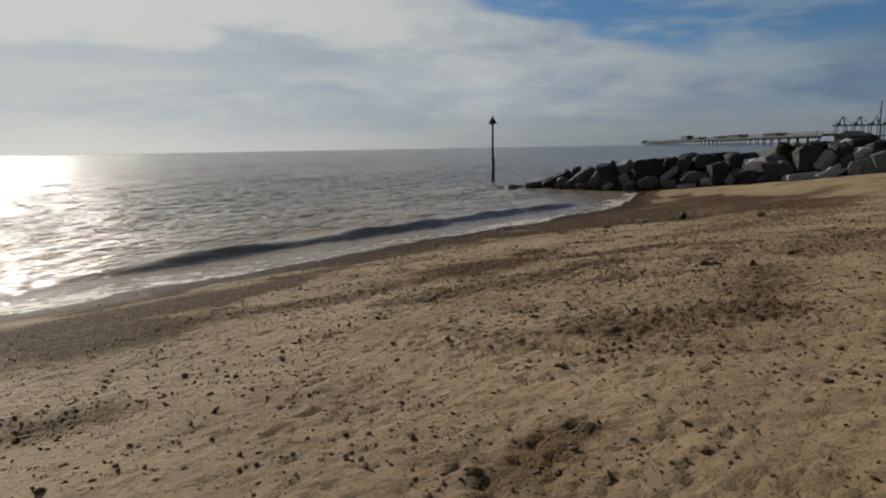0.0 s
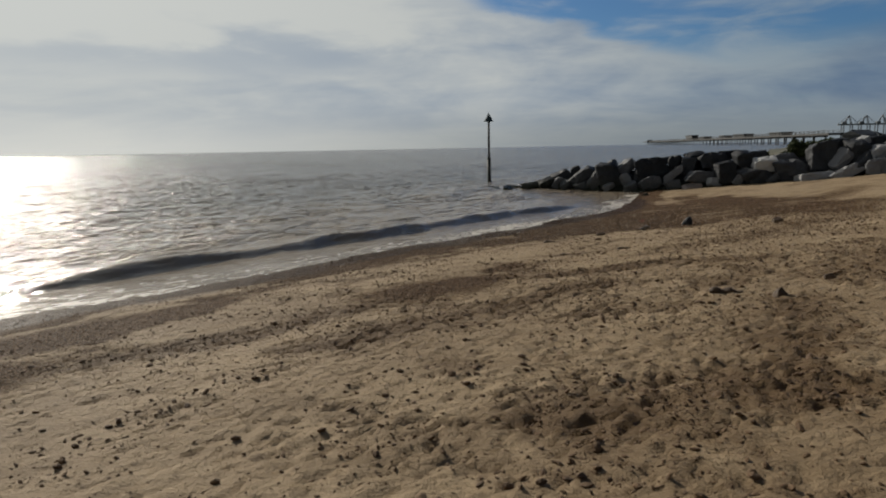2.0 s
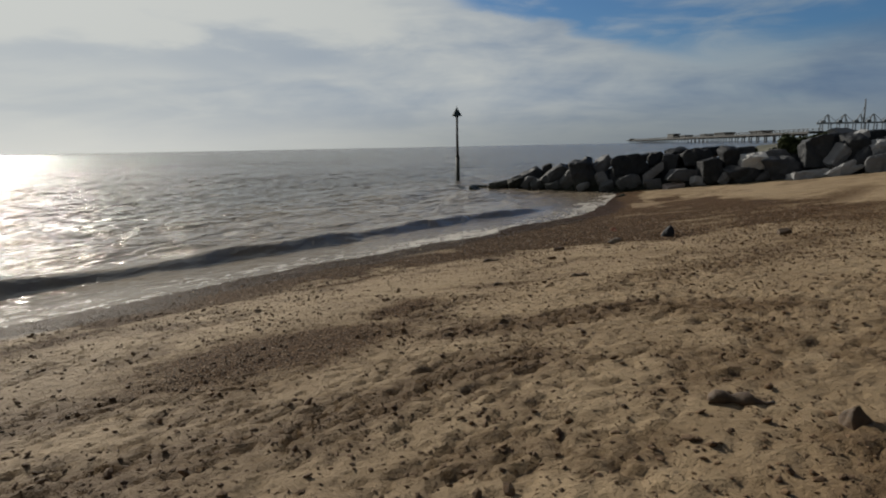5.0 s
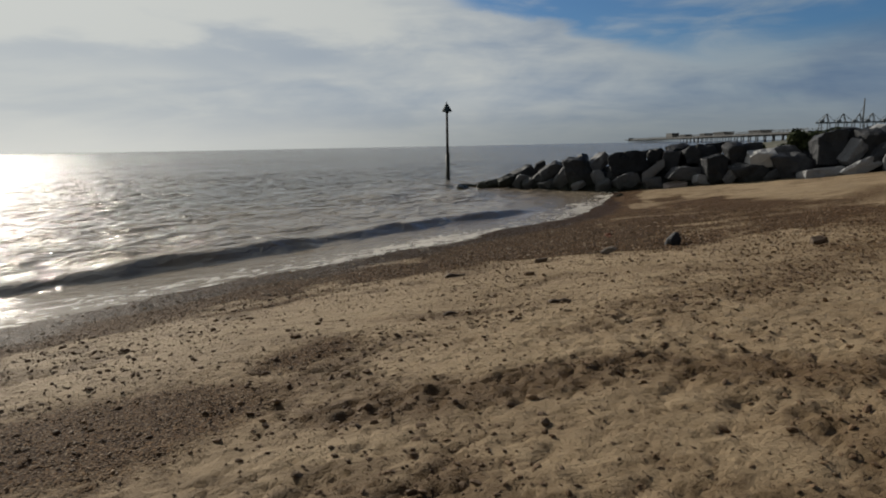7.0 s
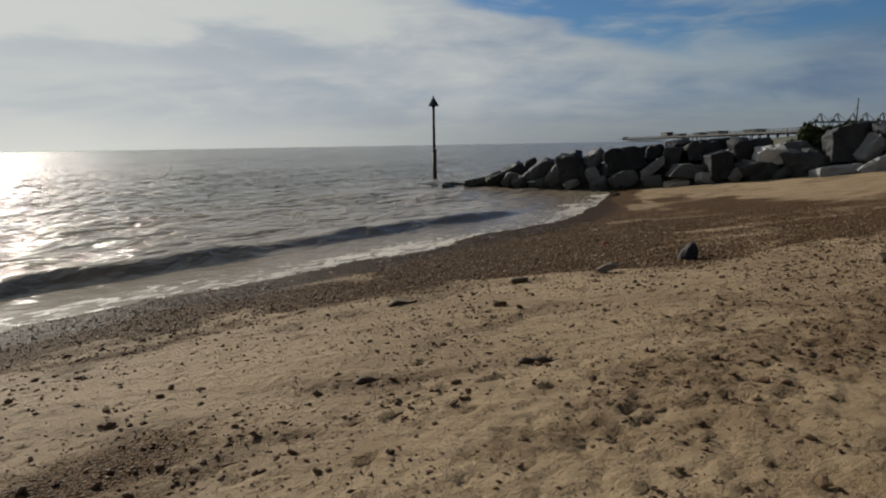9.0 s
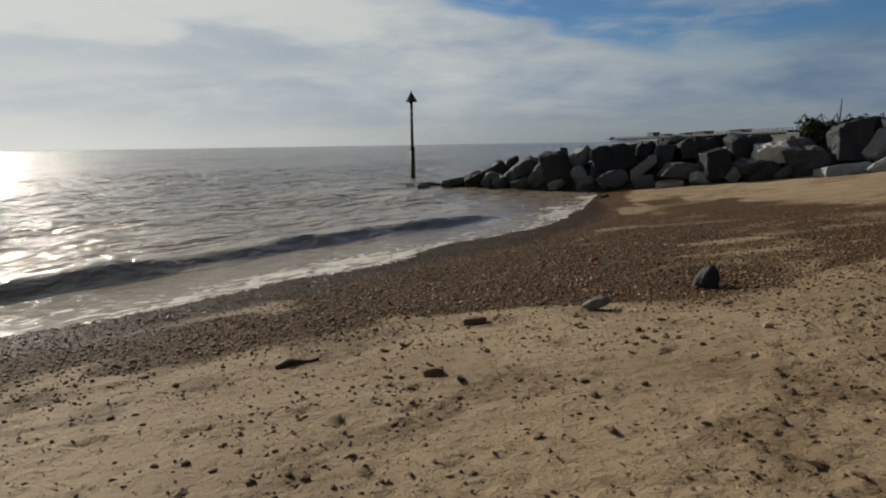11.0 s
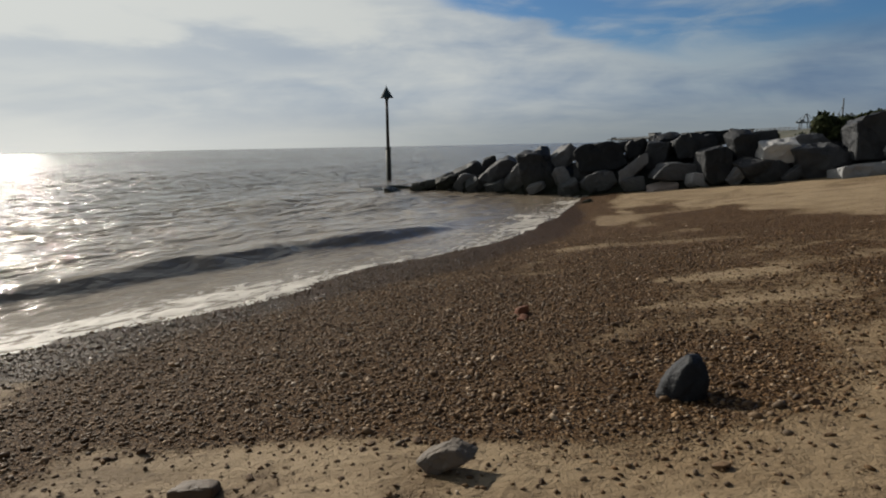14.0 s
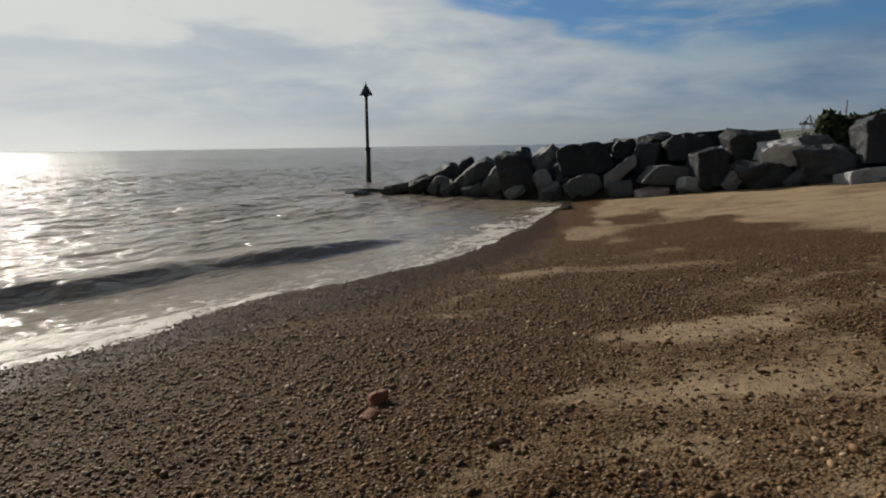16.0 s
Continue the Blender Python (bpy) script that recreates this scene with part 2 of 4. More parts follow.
def pebble_material(name, island=True):
    n, finish = material(name)
    if island:
        rnd = n.add("ShaderNodeNewGeometry").outputs["Random Per Island"]
    else:
        rnd = n.add("ShaderNodeObjectInfo").outputs["Random"]
    ramp = n.add("ShaderNodeValToRGB", {0: rnd})
    stops = ((0.0, (0.05, 0.029, 0.014, 1)), (0.3, (0.13, 0.076, 0.036, 1)), (0.58, (0.20, 0.117, 0.054, 1)),
             (0.78, (0.12, 0.092, 0.066, 1)), (0.92, (0.30, 0.185, 0.09, 1)), (1.0, (0.46, 0.37, 0.27, 1)))
    el = ramp.color_ramp.elements
    el[0].position, el[0].color = stops[0]
    el[1].position, el[1].color = stops[-1]
    for p, c in stops[1:-1]:
        e = el.new(p)
        e.color = c
    tex = world_pos(n)
    mottle = n.noise(tex, 45.0, 4, 0.6)
    colour = n.mix(n.math("MULTIPLY", n.ramp(mottle, 0.45, 0.7), 0.35), ramp.outputs[0], (0.09, 0.07, 0.05, 1))
    wet = n.ramp(n.add("ShaderNodeAttribute", attribute_name="wet").outputs["Fac"], 0.2, 0.8)
    colour = n.mix(wet, colour, n.mix(1.0, colour, (0.5, 0.48, 0.46, 1), "MULTIPLY"))
    return finish({"Base Color": colour, "Roughness": n.ramp(wet, 0.0, 1.0, 0.6, 0.3), "Specular IOR Level": n.ramp(wet, 0.0, 1.0, 0.12, 0.13)}, ((mottle, 0.4, 0.006),))


def plain_material(name, a, b, rough=0.7, scale=6.0, metal=0.0, bump=0.01):
    n, finish = material(name)
    tex = n.add("ShaderNodeTexCoord").outputs["Object"]
    broad = n.noise(tex, scale * 0.3, 5, 0.6, 0.3)
    fine = n.noise(tex, scale * 6, 4, 0.65)
    colour = n.mix(n.ramp(n.math("MULTIPLY_ADD", fine, 0.4, n.math("MULTIPLY", broad, 0.6)), 0.35, 0.65), a, b)
    return finish({"Base Color": colour, "Metallic": metal, "Roughness": n.ramp(fine, 0.3, 0.7, rough * 0.85, min(1, rough * 1.1))},
                  ((broad, 0.4, bump * 2), (fine, 0.5, bump)))


SAND, SEA = sand_material(), sea_material()
GREY = rock_material("armour_stone_grey", (0.05, 0.052, 0.056, 1), (0.145, 0.149, 0.156, 1), 0.55)
# Lighter version of the groyne stone; sunlight on slanted faces is in the colour.
SUNLIT = rock_material("armour_stone_sunlit", (0.15, 0.154, 0.16, 1), (0.31, 0.315, 0.32, 1), 0.4)
CHALK = rock_material("armour_stone_chalky", (0.34, 0.34, 0.335, 1), (0.50, 0.50, 0.49, 1), 0.2)
PINK = rock_material("armour_stone_pink", (0.30, 0.24, 0.21, 1), (0.45, 0.38, 0.34, 1), 0.3)
WET = rock_material("armour_stone_weedy", (0.07, 0.07, 0.067, 1), (0.25, 0.25, 0.24, 1), 0.95, 0.25)
# Same groyne stone, with the shade of backlit faces put into its colour.
SHADED = rock_material("armour_stone_shaded", (0.016, 0.018, 0.0205, 1), (0.046, 0.049, 0.054, 1), 0.75)
PEBBLES = pebble_material("pebbles_mixed")
PEBBLE = pebble_material("pebble_single", False)
CLODS = plain_material("dark_beach_debris", (0.072, 0.040, 0.018, 1), (0.17, 0.10, 0.046, 1), 0.9, 20)
DRIFT = plain_material("wet_driftwood", (0.045, 0.027, 0.014, 1), (0.11, 0.068, 0.036, 1), 0.75, 14)
STEEL_DARK = plain_material("black_painted_steel", (0.012, 0.013, 0.014, 1), (0.04, 0.038, 0.034, 1), 0.75, 5, 0.0, 0.004)
TOPMARK = plain_material("dark_blue_green_paint", (0.012, 0.030, 0.040, 1), (0.025, 0.05, 0.062, 1), 0.85, 5, 0.0, 0.003)
WEEDY_STEEL = plain_material("weed_covered_steel", (0.012, 0.014, 0.010, 1), (0.035, 0.036, 0.026, 1), 0.65, 12, 0.0, 0.02)
PIER_WOOD = plain_material("weathered_pier_timber", (0.02, 0.022, 0.022, 1), (0.045, 0.047, 0.047, 1), 0.85, 1.0)
PIER_WALL = plain_material("pier_cabin_cladding", (0.03, 0.033, 0.035, 1), (0.06, 0.064, 0.066, 1), 0.8, 0.6)
WHITE_ROOF = plain_material("pale_metal_roof", (0.6, 0.6, 0.6, 1), (0.75, 0.75, 0.74, 1), 0.5, 0.5)
# The blue-grey holds the distance haze over the cranes, mixed into their paint.
HAZED_CRANE = plain_material("crane_paint_hazed", (0.10, 0.12, 0.135, 1), (0.14, 0.16, 0.175, 1), 0.6, 0.1)
LAND = plain_material("low_coast_scrub", (0.05, 0.055, 0.04, 1), (0.10, 0.095, 0.065, 1), 0.95, 0.15, 0.0, 0.3)
BARK = plain_material("shrub_bark", (0.06, 0.05, 0.04, 1), (0.12, 0.10, 0.08, 1), 0.9, 12)


def leaf_material():
    n, finish = material("shrub_leaf")
    rnd = n.add("ShaderNodeNewGeometry").outputs["Random Per Island"]
    tex = world_pos(n)
    colour = n.mix(rnd, (0.020, 0.030, 0.013, 1), (0.055, 0.066, 0.028, 1))
    colour = n.mix(n.ramp(n.noise(tex, 0.8, 3), 0.5, 0.7), colour, (0.08, 0.08, 0.035, 1))
    return finish({"Base Color": colour, "Roughness": 0.8, "Specular IOR Level": 0.1})


LEAF = leaf_material()


# ---- shared builders ----
def part(name, bm, mat, parent=None, label="", smooth=False):
    me = bpy.data.meshes.new(name)
    bm.to_mesh(me)
    bm.free()
    me.materials.append(mat)
    if smooth:
        me.polygons.foreach_set("use_smooth", [True] * len(me.polygons))
    ob = new(name, me)
    if parent:
        ob.parent = parent
    if label:
        tagged(ob, label)
    return ob


def mesh_from_arrays(name, co, faces, mat, smooth=True, attrs=None):
    """A mesh from numpy vertices and equal-sided faces, with float attributes on its vertices."""
    me = bpy.data.meshes.new(name)
    nf, k = faces.shape
    me.vertices.add(len(co))
    me.vertices.foreach_set("co", co.astype(np.float32).ravel())
    me.loops.add(nf * k)
    me.loops.foreach_set("vertex_index", faces.astype(np.int32).ravel())
    me.polygons.add(nf)
    me.polygons.foreach_set("loop_start", np.arange(0, nf * k, k, dtype=np.int32))
    me.polygons.foreach_set("use_smooth", np.full(nf, smooth))
    for key, values in (attrs or {}).items():
        me.attributes.new(key, "FLOAT", "POINT").data.foreach_set("value", values.astype(np.float32).ravel())
    me.update(calc_edges=True)
    me.materials.append(mat)
    return me


def box(bm, lo, hi, m=None, bevel=0.0):
    r = bmesh.ops.create_cube(bm, size=1.0)
    s = [hi[i] - lo[i] for i in range(3)]
    c = [(hi[i] + lo[i]) / 2 for i in range(3)]
    bmesh.ops.transform(bm, matrix=(m or Matrix()) @ Matrix.Translation(c) @ Matrix.Diagonal((*s, 1)), verts=r["verts"])
    if bevel:
        es = list({e for v in r["verts"] for e in v.link_edges})
        bmesh.ops.bevel(bm, geom=es, offset=bevel, segments=2, affect="EDGES")
    return bm


def rod(bm, a, b, r0, r1=None, sides=8):
    a, b = Vector(a), Vector(b)
    q = (b - a).to_track_quat("Z", "Y").to_matrix().to_4x4()
    bmesh.ops.create_cone(bm, cap_ends=True, segments=sides, radius1=r0, radius2=r0 if r1 is None else r1,
                          depth=(b - a).length, matrix=Matrix.Translation((a + b) / 2) @ q)
    return bm


def smooth01(a, b, x):
    q = np.clip((x - a) / (b - a), 0, 1)
    return q * q * (3 - 2 * q)


def lattice(ix, iy, seed):
    h = (ix.astype(np.int64) * 374761393 + iy.astype(np.int64) * 668265263 + seed * 974634777) & 0xFFFFFFFF
    h = ((h ^ (h >> 13)) * 1274126177) & 0xFFFFFFFF
    return ((h ^ (h >> 16)) & 0xFFFF) / 65535.0


def vnoise(x, y, seed=0):
    """Smooth value noise, 0 to 1."""
    ix, iy = np.floor(x), np.floor(y)
    fx, fy = x - ix, y - iy
    fx, fy = fx * fx * (3 - 2 * fx), fy * fy * (3 - 2 * fy)
    a, b = lattice(ix, iy, seed), lattice(ix + 1, iy, seed)
    c, d = lattice(ix, iy + 1, seed), lattice(ix + 1, iy + 1, seed)
    return (a * (1 - fx) + b * fx) * (1 - fy) + (c * (1 - fx) + d * fx) * fy


def fbm(x, y, octaves=4, seed=0, gain=0.5):
    total, amp, norm = 0.0, 1.0, 0.0
    for o in range(octaves):
        total, norm = total + amp * vnoise(x * 2 ** o + 17.3 * o, y * 2 ** o - 9.1 * o, seed + o), norm + amp
        amp *= gain
    return total / norm


def growing(core_lo, core_hi, step, reach_lo, reach_hi, rate_lo, rate_hi):
    """Grid lines, even within the core and spreading out from it."""
    mid = list(np.arange(core_lo, core_hi + step / 2, step))
    lo, hi, s = [], [], step
    p = core_lo
    while p > reach_lo:
        s *= rate_lo
        p -= s
        lo.append(p)
    p, s = mid[-1], step
    while p < reach_hi:
        s *= rate_hi
        p += s
        hi.append(p)
    return np.array(lo[::-1] + mid + hi)


def sheet_faces(nx, ny):
    i = np.arange(nx * ny).reshape(ny, nx)
    return np.stack([i[:-1, :-1], i[:-1, 1:], i[1:, 1:], i[1:, :-1]], -1).reshape(-1, 4)


# ---- the beach: u runs along the shore, s up the slope from the sea ----
def shore_axes(x, y):
    return 0.647 * x + 0.763 * y, 0.763 * x - 0.647 * y


def bar(u, s):
    return (0.36 + 0.12 * smooth01(-12.0, -18.0, s)) * smooth01(26.0, 46.0, u)


def beach_height(x, y):
    u, s = shore_axes(x, y)
    z = 1.619 + 0.1008 * s + bar(u, s)
    z = np.where(z > 2.6, 2.6 + (1 - np.exp(-(z - 2.6) / 1.2)) * 1.2, z)
    return np.where(z < -0.6, -0.6 - (1 - np.exp((z + 0.6) / 2.0)) * 2.0, z)


SEA_LEVEL = 0.155


def shore_w(u):
    return 15.07 + 0.48 * smooth01(26.0, 46.0, u) / 0.1008


def shingle_mask(x, y):
    u, s = shore_axes(x, y)
    d = s + shore_w(u)
    edge = np.interp(u, (-40, 0, 3, 4.6, 5.5, 7, 8.8, 12.4, 13.7, 15.7, 17, 18.2, 18.9, 19.4, 21, 22.9, 26, 30, 36, 42, 80),
                     (4.5, 5.6, 6.2, 6.0, 5.3, 4.6, 3.5, 3.0, 3.7, 4.0, 4.1, 4.2, 5.4, 6.8, 7.6, 8.6, 9.8, 8.0, 3.4, 1.2, 1.0))
    wob = fbm(x * 0.9, y * 0.9, 4, 3) - 0.5
    soft = 1.0 + 0.8 * smooth01(24.0, 29.0, u)
    m = smooth01(0.8 * soft, -0.7 * soft, d - edge - 1.4 * soft * wob)
    r = 0.86 * y - 0.51 * x
    q = 0.86 * x + 0.51 * y
    bands = fbm(q * 0.22 + wob, r * 0.75 + wob, 3, 11)
    m = m * (1 - 0.55 * smooth01(0.50, 0.68, bands) * smooth01(2.0, 3.5, d))
    m = m * (1 - 0.7 * smooth01(4.0, 2.6, d) * smooth01(1.2, 2.2, d) * smooth01(0.5, 0.62, fbm(u * 0.35, d * 0.8, 3, 23)))
    for pu, ps, ru, rs, k in ((1.3, -5.6, 1.0, 0.5, 0.6), (12.1, -8.4, 0.9, 0.5, 0.75), (9.9, -8.1, 1.5, 1.2, 0.95), (3.3, -9.4, 1.8, 1.4, 1.0), (5.2, -11.2, 1.6, 0.9, 0.9), (7.5, -11.4, 1.8, 0.6, 0.7), (2.6, -2.1, 0.6, 0.4, 0.45),
                              (24.0, -5.0, 6.0, 1.5, 0.5), (31.0, -6.5, 6.0, 1.2, 0.5), (20.8, -8.3, 1.5, 1.0, 1.0)):
        m = np.maximum(m, k * np.exp(-((u - pu) / ru) ** 2 - ((s - ps) / rs) ** 2) * (0.6 + 0.9 * (wob + 0.5)))
    m = np.maximum(m, smooth01(18.5, 22, u) * smooth01(33, 28, u) * (0.08 + 0.5 * smooth01(0.46, 0.64, fbm(x * 0.8, y * 1.5, 3, 71))) * smooth01(15, 10, d))
    # streaks of bare sand lying across the shingle
    for ax, ay, bx, by, half, k in ((7.6, 28.5, 10.6, 27.7, 0.42, 0.5), (8.3, 24.4, 12.0, 24.9, 0.36, 0.55), (5.2, 26.3, 7.4, 25.9, 0.30, 0.42), (7.6, 23.1, 10.4, 22.9, 0.26, 0.4),
                                    (9.5, 31.6, 13.5, 30.2, 0.5, 0.35)):
        lx, ly = bx - ax, by - ay
        t = np.clip(((x - ax) * lx + (y - ay) * ly) / (lx * lx + ly * ly), 0, 1)
        far = np.hypot(x - ax - t * lx, y - ay - t * ly) + 0.7 * half * wob * 2
        m = m * (1 - k * np.exp(-(far / half) ** 2))
    return np.clip(m, 0, 1)


def near_segments(x, y, rows):
    """Largest pull of soft strips along straight lines: ends, half width, strength."""
    wob = fbm(x * 1.1, y * 1.1, 3, 421) - 0.5
    best = np.zeros_like(x)
    for ax, ay, bx, by, half, k in rows:
        lx, ly = bx - ax, by - ay
        t = np.clip(((x - ax) * lx + (y - ay) * ly) / (lx * lx + ly * ly), 0, 1)
        far = np.hypot(x - ax - t * lx, y - ay - t * ly) + 1.1 * half * wob
        best = np.maximum(best, k * np.exp(-(np.maximum(far, 0) / half) ** 2))
    return best


DRIFTS = ((-4.1, 8.8, -1.1, 11.2, 0.5, 0.8), (-1.1, 11.2, 0.5, 12.8, 0.45, 0.85), (0.5, 12.8, 2.0, 14.5, 0.4, 0.6), (-0.9, 9.0, 1.0, 10.4, 0.5, 0.75),
          (1.0, 10.4, 2.7, 11.8, 0.55, 0.65), (1.2, 6.3, 2.7, 6.7, 0.65, 0.8), (1.1, 14.6, 2.1, 14.8, 0.4, 0.6), (2.0, 12.8, 4.1, 13.3, 0.36, 0.9),
          (4.1, 13.3, 5.3, 12.5, 0.4, 0.75), (3.3, 7.6, 3.9, 9.3, 0.6, 0.6), (-0.2, 3.1, 0.3, 3.7, 0.2, 0.75), (-3.8, 4.7, -3.2, 5.0, 0.4, 0.7),
          (2.5, 15.9, 4.0, 16.1, 0.22, 0.55), (5.6, 11.2, 8.0, 12.4, 0.7, 0.55), (4.2, 4.6, 6.5, 7.0, 0.8, 0.6), (6.2, 15.6, 8.6, 18.0, 0.8, 0.55))


def litter_mask(x, y):
    """Where weed, shell and dark scraps gather in drifts on the dry sand."""
    u, s = shore_axes(x, y)
    q = 0.6 * fbm(u * 0.42 + 3, s * 0.95, 3, 401) + 0.4 * fbm(x * 2.2, y * 2.2, 2, 411)
    loose = 0.42 * smooth01(0.50, 0.66, q) * (0.2 + 0.8 * smooth01(3.5, 8.0, y + 1.2 * x))
    drift = near_segments(x, y, DRIFTS) * (0.45 + 0.9 * fbm(u * 2.0, s * 4.5, 3, 441))
    return np.clip(np.maximum(loose, drift), 0, 1) * smooth01(1.0, 3.0, s + shore_w(u)) * smooth01(60, 40, np.hypot(x, y - 10))


def beach_relief(x, y, m):
    u, s = shore_axes(x, y)
    near = smooth01(60.0, 30.0, np.hypot(x - 3, y - 14))
    wet_zone = smooth01(0.5, 2.2, s + shore_w(u))
    z = 0.07 * (fbm(x * 0.22, y * 0.22, 3, 5) - 0.5)
    z = z + 0.09 * (fbm(u * 0.45, s * 0.5, 3, 7) - 0.5)
    churn = np.clip(0.35 * smooth01(0.42, 0.66, fbm(x * 0.45, y * 0.45, 3, 31)) + litter_mask(x, y), 0, 1)
    lumps = 0.15 * (fbm(u * 2.4 + 4, s * 4.4, 2, 41, 0.55) - 0.5) + 0.85 * (fbm(u * 6.0 + 4, s * 11.0, 3, 45, 0.65) - 0.5)
    calm = 1 - 0.5 * smooth01(14.5, 17.0, y)
    z = z + near * wet_zone * calm * (0.032 + 0.062 * churn) * lumps * (1 - 0.4 * m)
    pits = smooth01(0.58, 0.68, fbm(u * 8.5, s * 14.0, 2, 53))
    z = z - near * wet_zone * calm * 0.032 * pits * (0.35 + 0.8 * churn) * (1 - 0.8 * m)
    return z + near * m * 0.02 * (fbm(x * 9, y * 9, 2, 61) - 0.5)


def print_marks():
    """Old footprints and scuffs: places, lengths and headings."""
    rng = np.random.default_rng(4)
    marks = []
    for x0, y0, heading, count in ((-1.5, 4.0, 20, 14), (1.5, 4.5, 62, 14), (-0.5, 9.0, 45, 12), (2.0, 11.5, 15, 12), (1.6, 14.6, 75, 14), (2.4, 15.6, 88, 14),
                                   (4.5, 9.0, 35, 8), (2.0, 17.5, 80, 10)):
        for i in range(count):
            a = radians(90 - heading)
            side = 0.14 * (-1) ** i + rng.normal(0, 0.06)
            marks.append((x0 + math.cos(a) * 0.62 * i - math.sin(a) * side, y0 + math.sin(a) * 0.62 * i + math.cos(a) * side, a + rng.normal(0, 0.25), rng.uniform(0.6, 0.9)))
    for _ in range(260):
        marks.append((rng.uniform(-5, 12), rng.uniform(2.5, 21), rng.uniform(0, 6.28), rng.uniform(0.2, 0.45)))
    return marks


def wet_mask(x, y):
    u, s = shore_axes(x, y)
    return smooth01(2.3 - 1.4 * smooth01(26, 35, u), 0.5 - 0.3 * smooth01(26, 35, u), s + shore_w(u) - 0.55 + 1.6 * (fbm(x * 0.5, y * 0.5, 3, 91) - 0.5))


def build_ground():
    xs = growing(-6.5, 11.0, 0.042, -4900, 4900, 1.12, 1.09)
    ys = growing(2.2, 22.5, 0.042, -4900, 4900, 1.3, 1.035)
    x, y = np.meshgrid(xs, ys)
    m = shingle_mask(x, y)
    z = beach_height(x, y) + beach_relief(x, y, m)
    for px, py, a, k in print_marks():
        i0, i1 = np.searchsorted(xs, (px - 0.5, px + 0.5))
        j0, j1 = np.searchsorted(ys, (py - 0.5, py + 0.5))
        if i1 - i0 < 3 or j1 - j0 < 3:
            continue
        sub = (slice(j0, j1), slice(i0, i1))
        lx = ((x[sub] - px) * math.cos(a) + (y[sub] - py) * math.sin(a)) / (0.135 * k)
        ly = ((y[sub] - py) * math.cos(a) - (x[sub] - px) * math.sin(a)) / (0.058 * k)
        r = np.sqrt(lx ** 2 + ly ** 2) + 0.35 * (vnoise(x[sub] * 11, y[sub] * 11, 77) - 0.5)
        z[sub] += k * (-0.030 * smooth01(1.05, 0.55, r) + 0.014 * np.exp(-((r - 1.35) / 0.28) ** 2)) * (1 - m[sub])
    u, s = shore_axes(x, y)
    wet = wet_mask(x, y)
    co = np.stack([x, y, z], -1).reshape(-1, 3)
    me = mesh_from_arrays("ground", co, sheet_faces(len(xs), len(ys)), SAND, True, {"shingle": m, "wet": wet, "litter": litter_mask(x, y)})
    ob = tagged(new("ground", me), "sloping sandy beach with brown shingle and damp tideline", "beach", kind="structure")
    return ob, xs, ys, z


GROUND, GX, GY, GZ = build_ground()


def ground_z(x, y):
    """Height of the built beach, between its grid lines."""
    i = np.clip(np.searchsorted(GX, x) - 1, 0, len(GX) - 2)
    j = np.clip(np.searchsorted(GY, y) - 1, 0, len(GY) - 2)
    fx, fy = (x - GX[i]) / (GX[i + 1] - GX[i]), (y - GY[j]) / (GY[j + 1] - GY[j])
    return (GZ[j, i] * (1 - fx) + GZ[j, i + 1] * fx) * (1 - fy) + (GZ[j + 1, i] * (1 - fx) + GZ[j + 1, i + 1] * fx) * fy


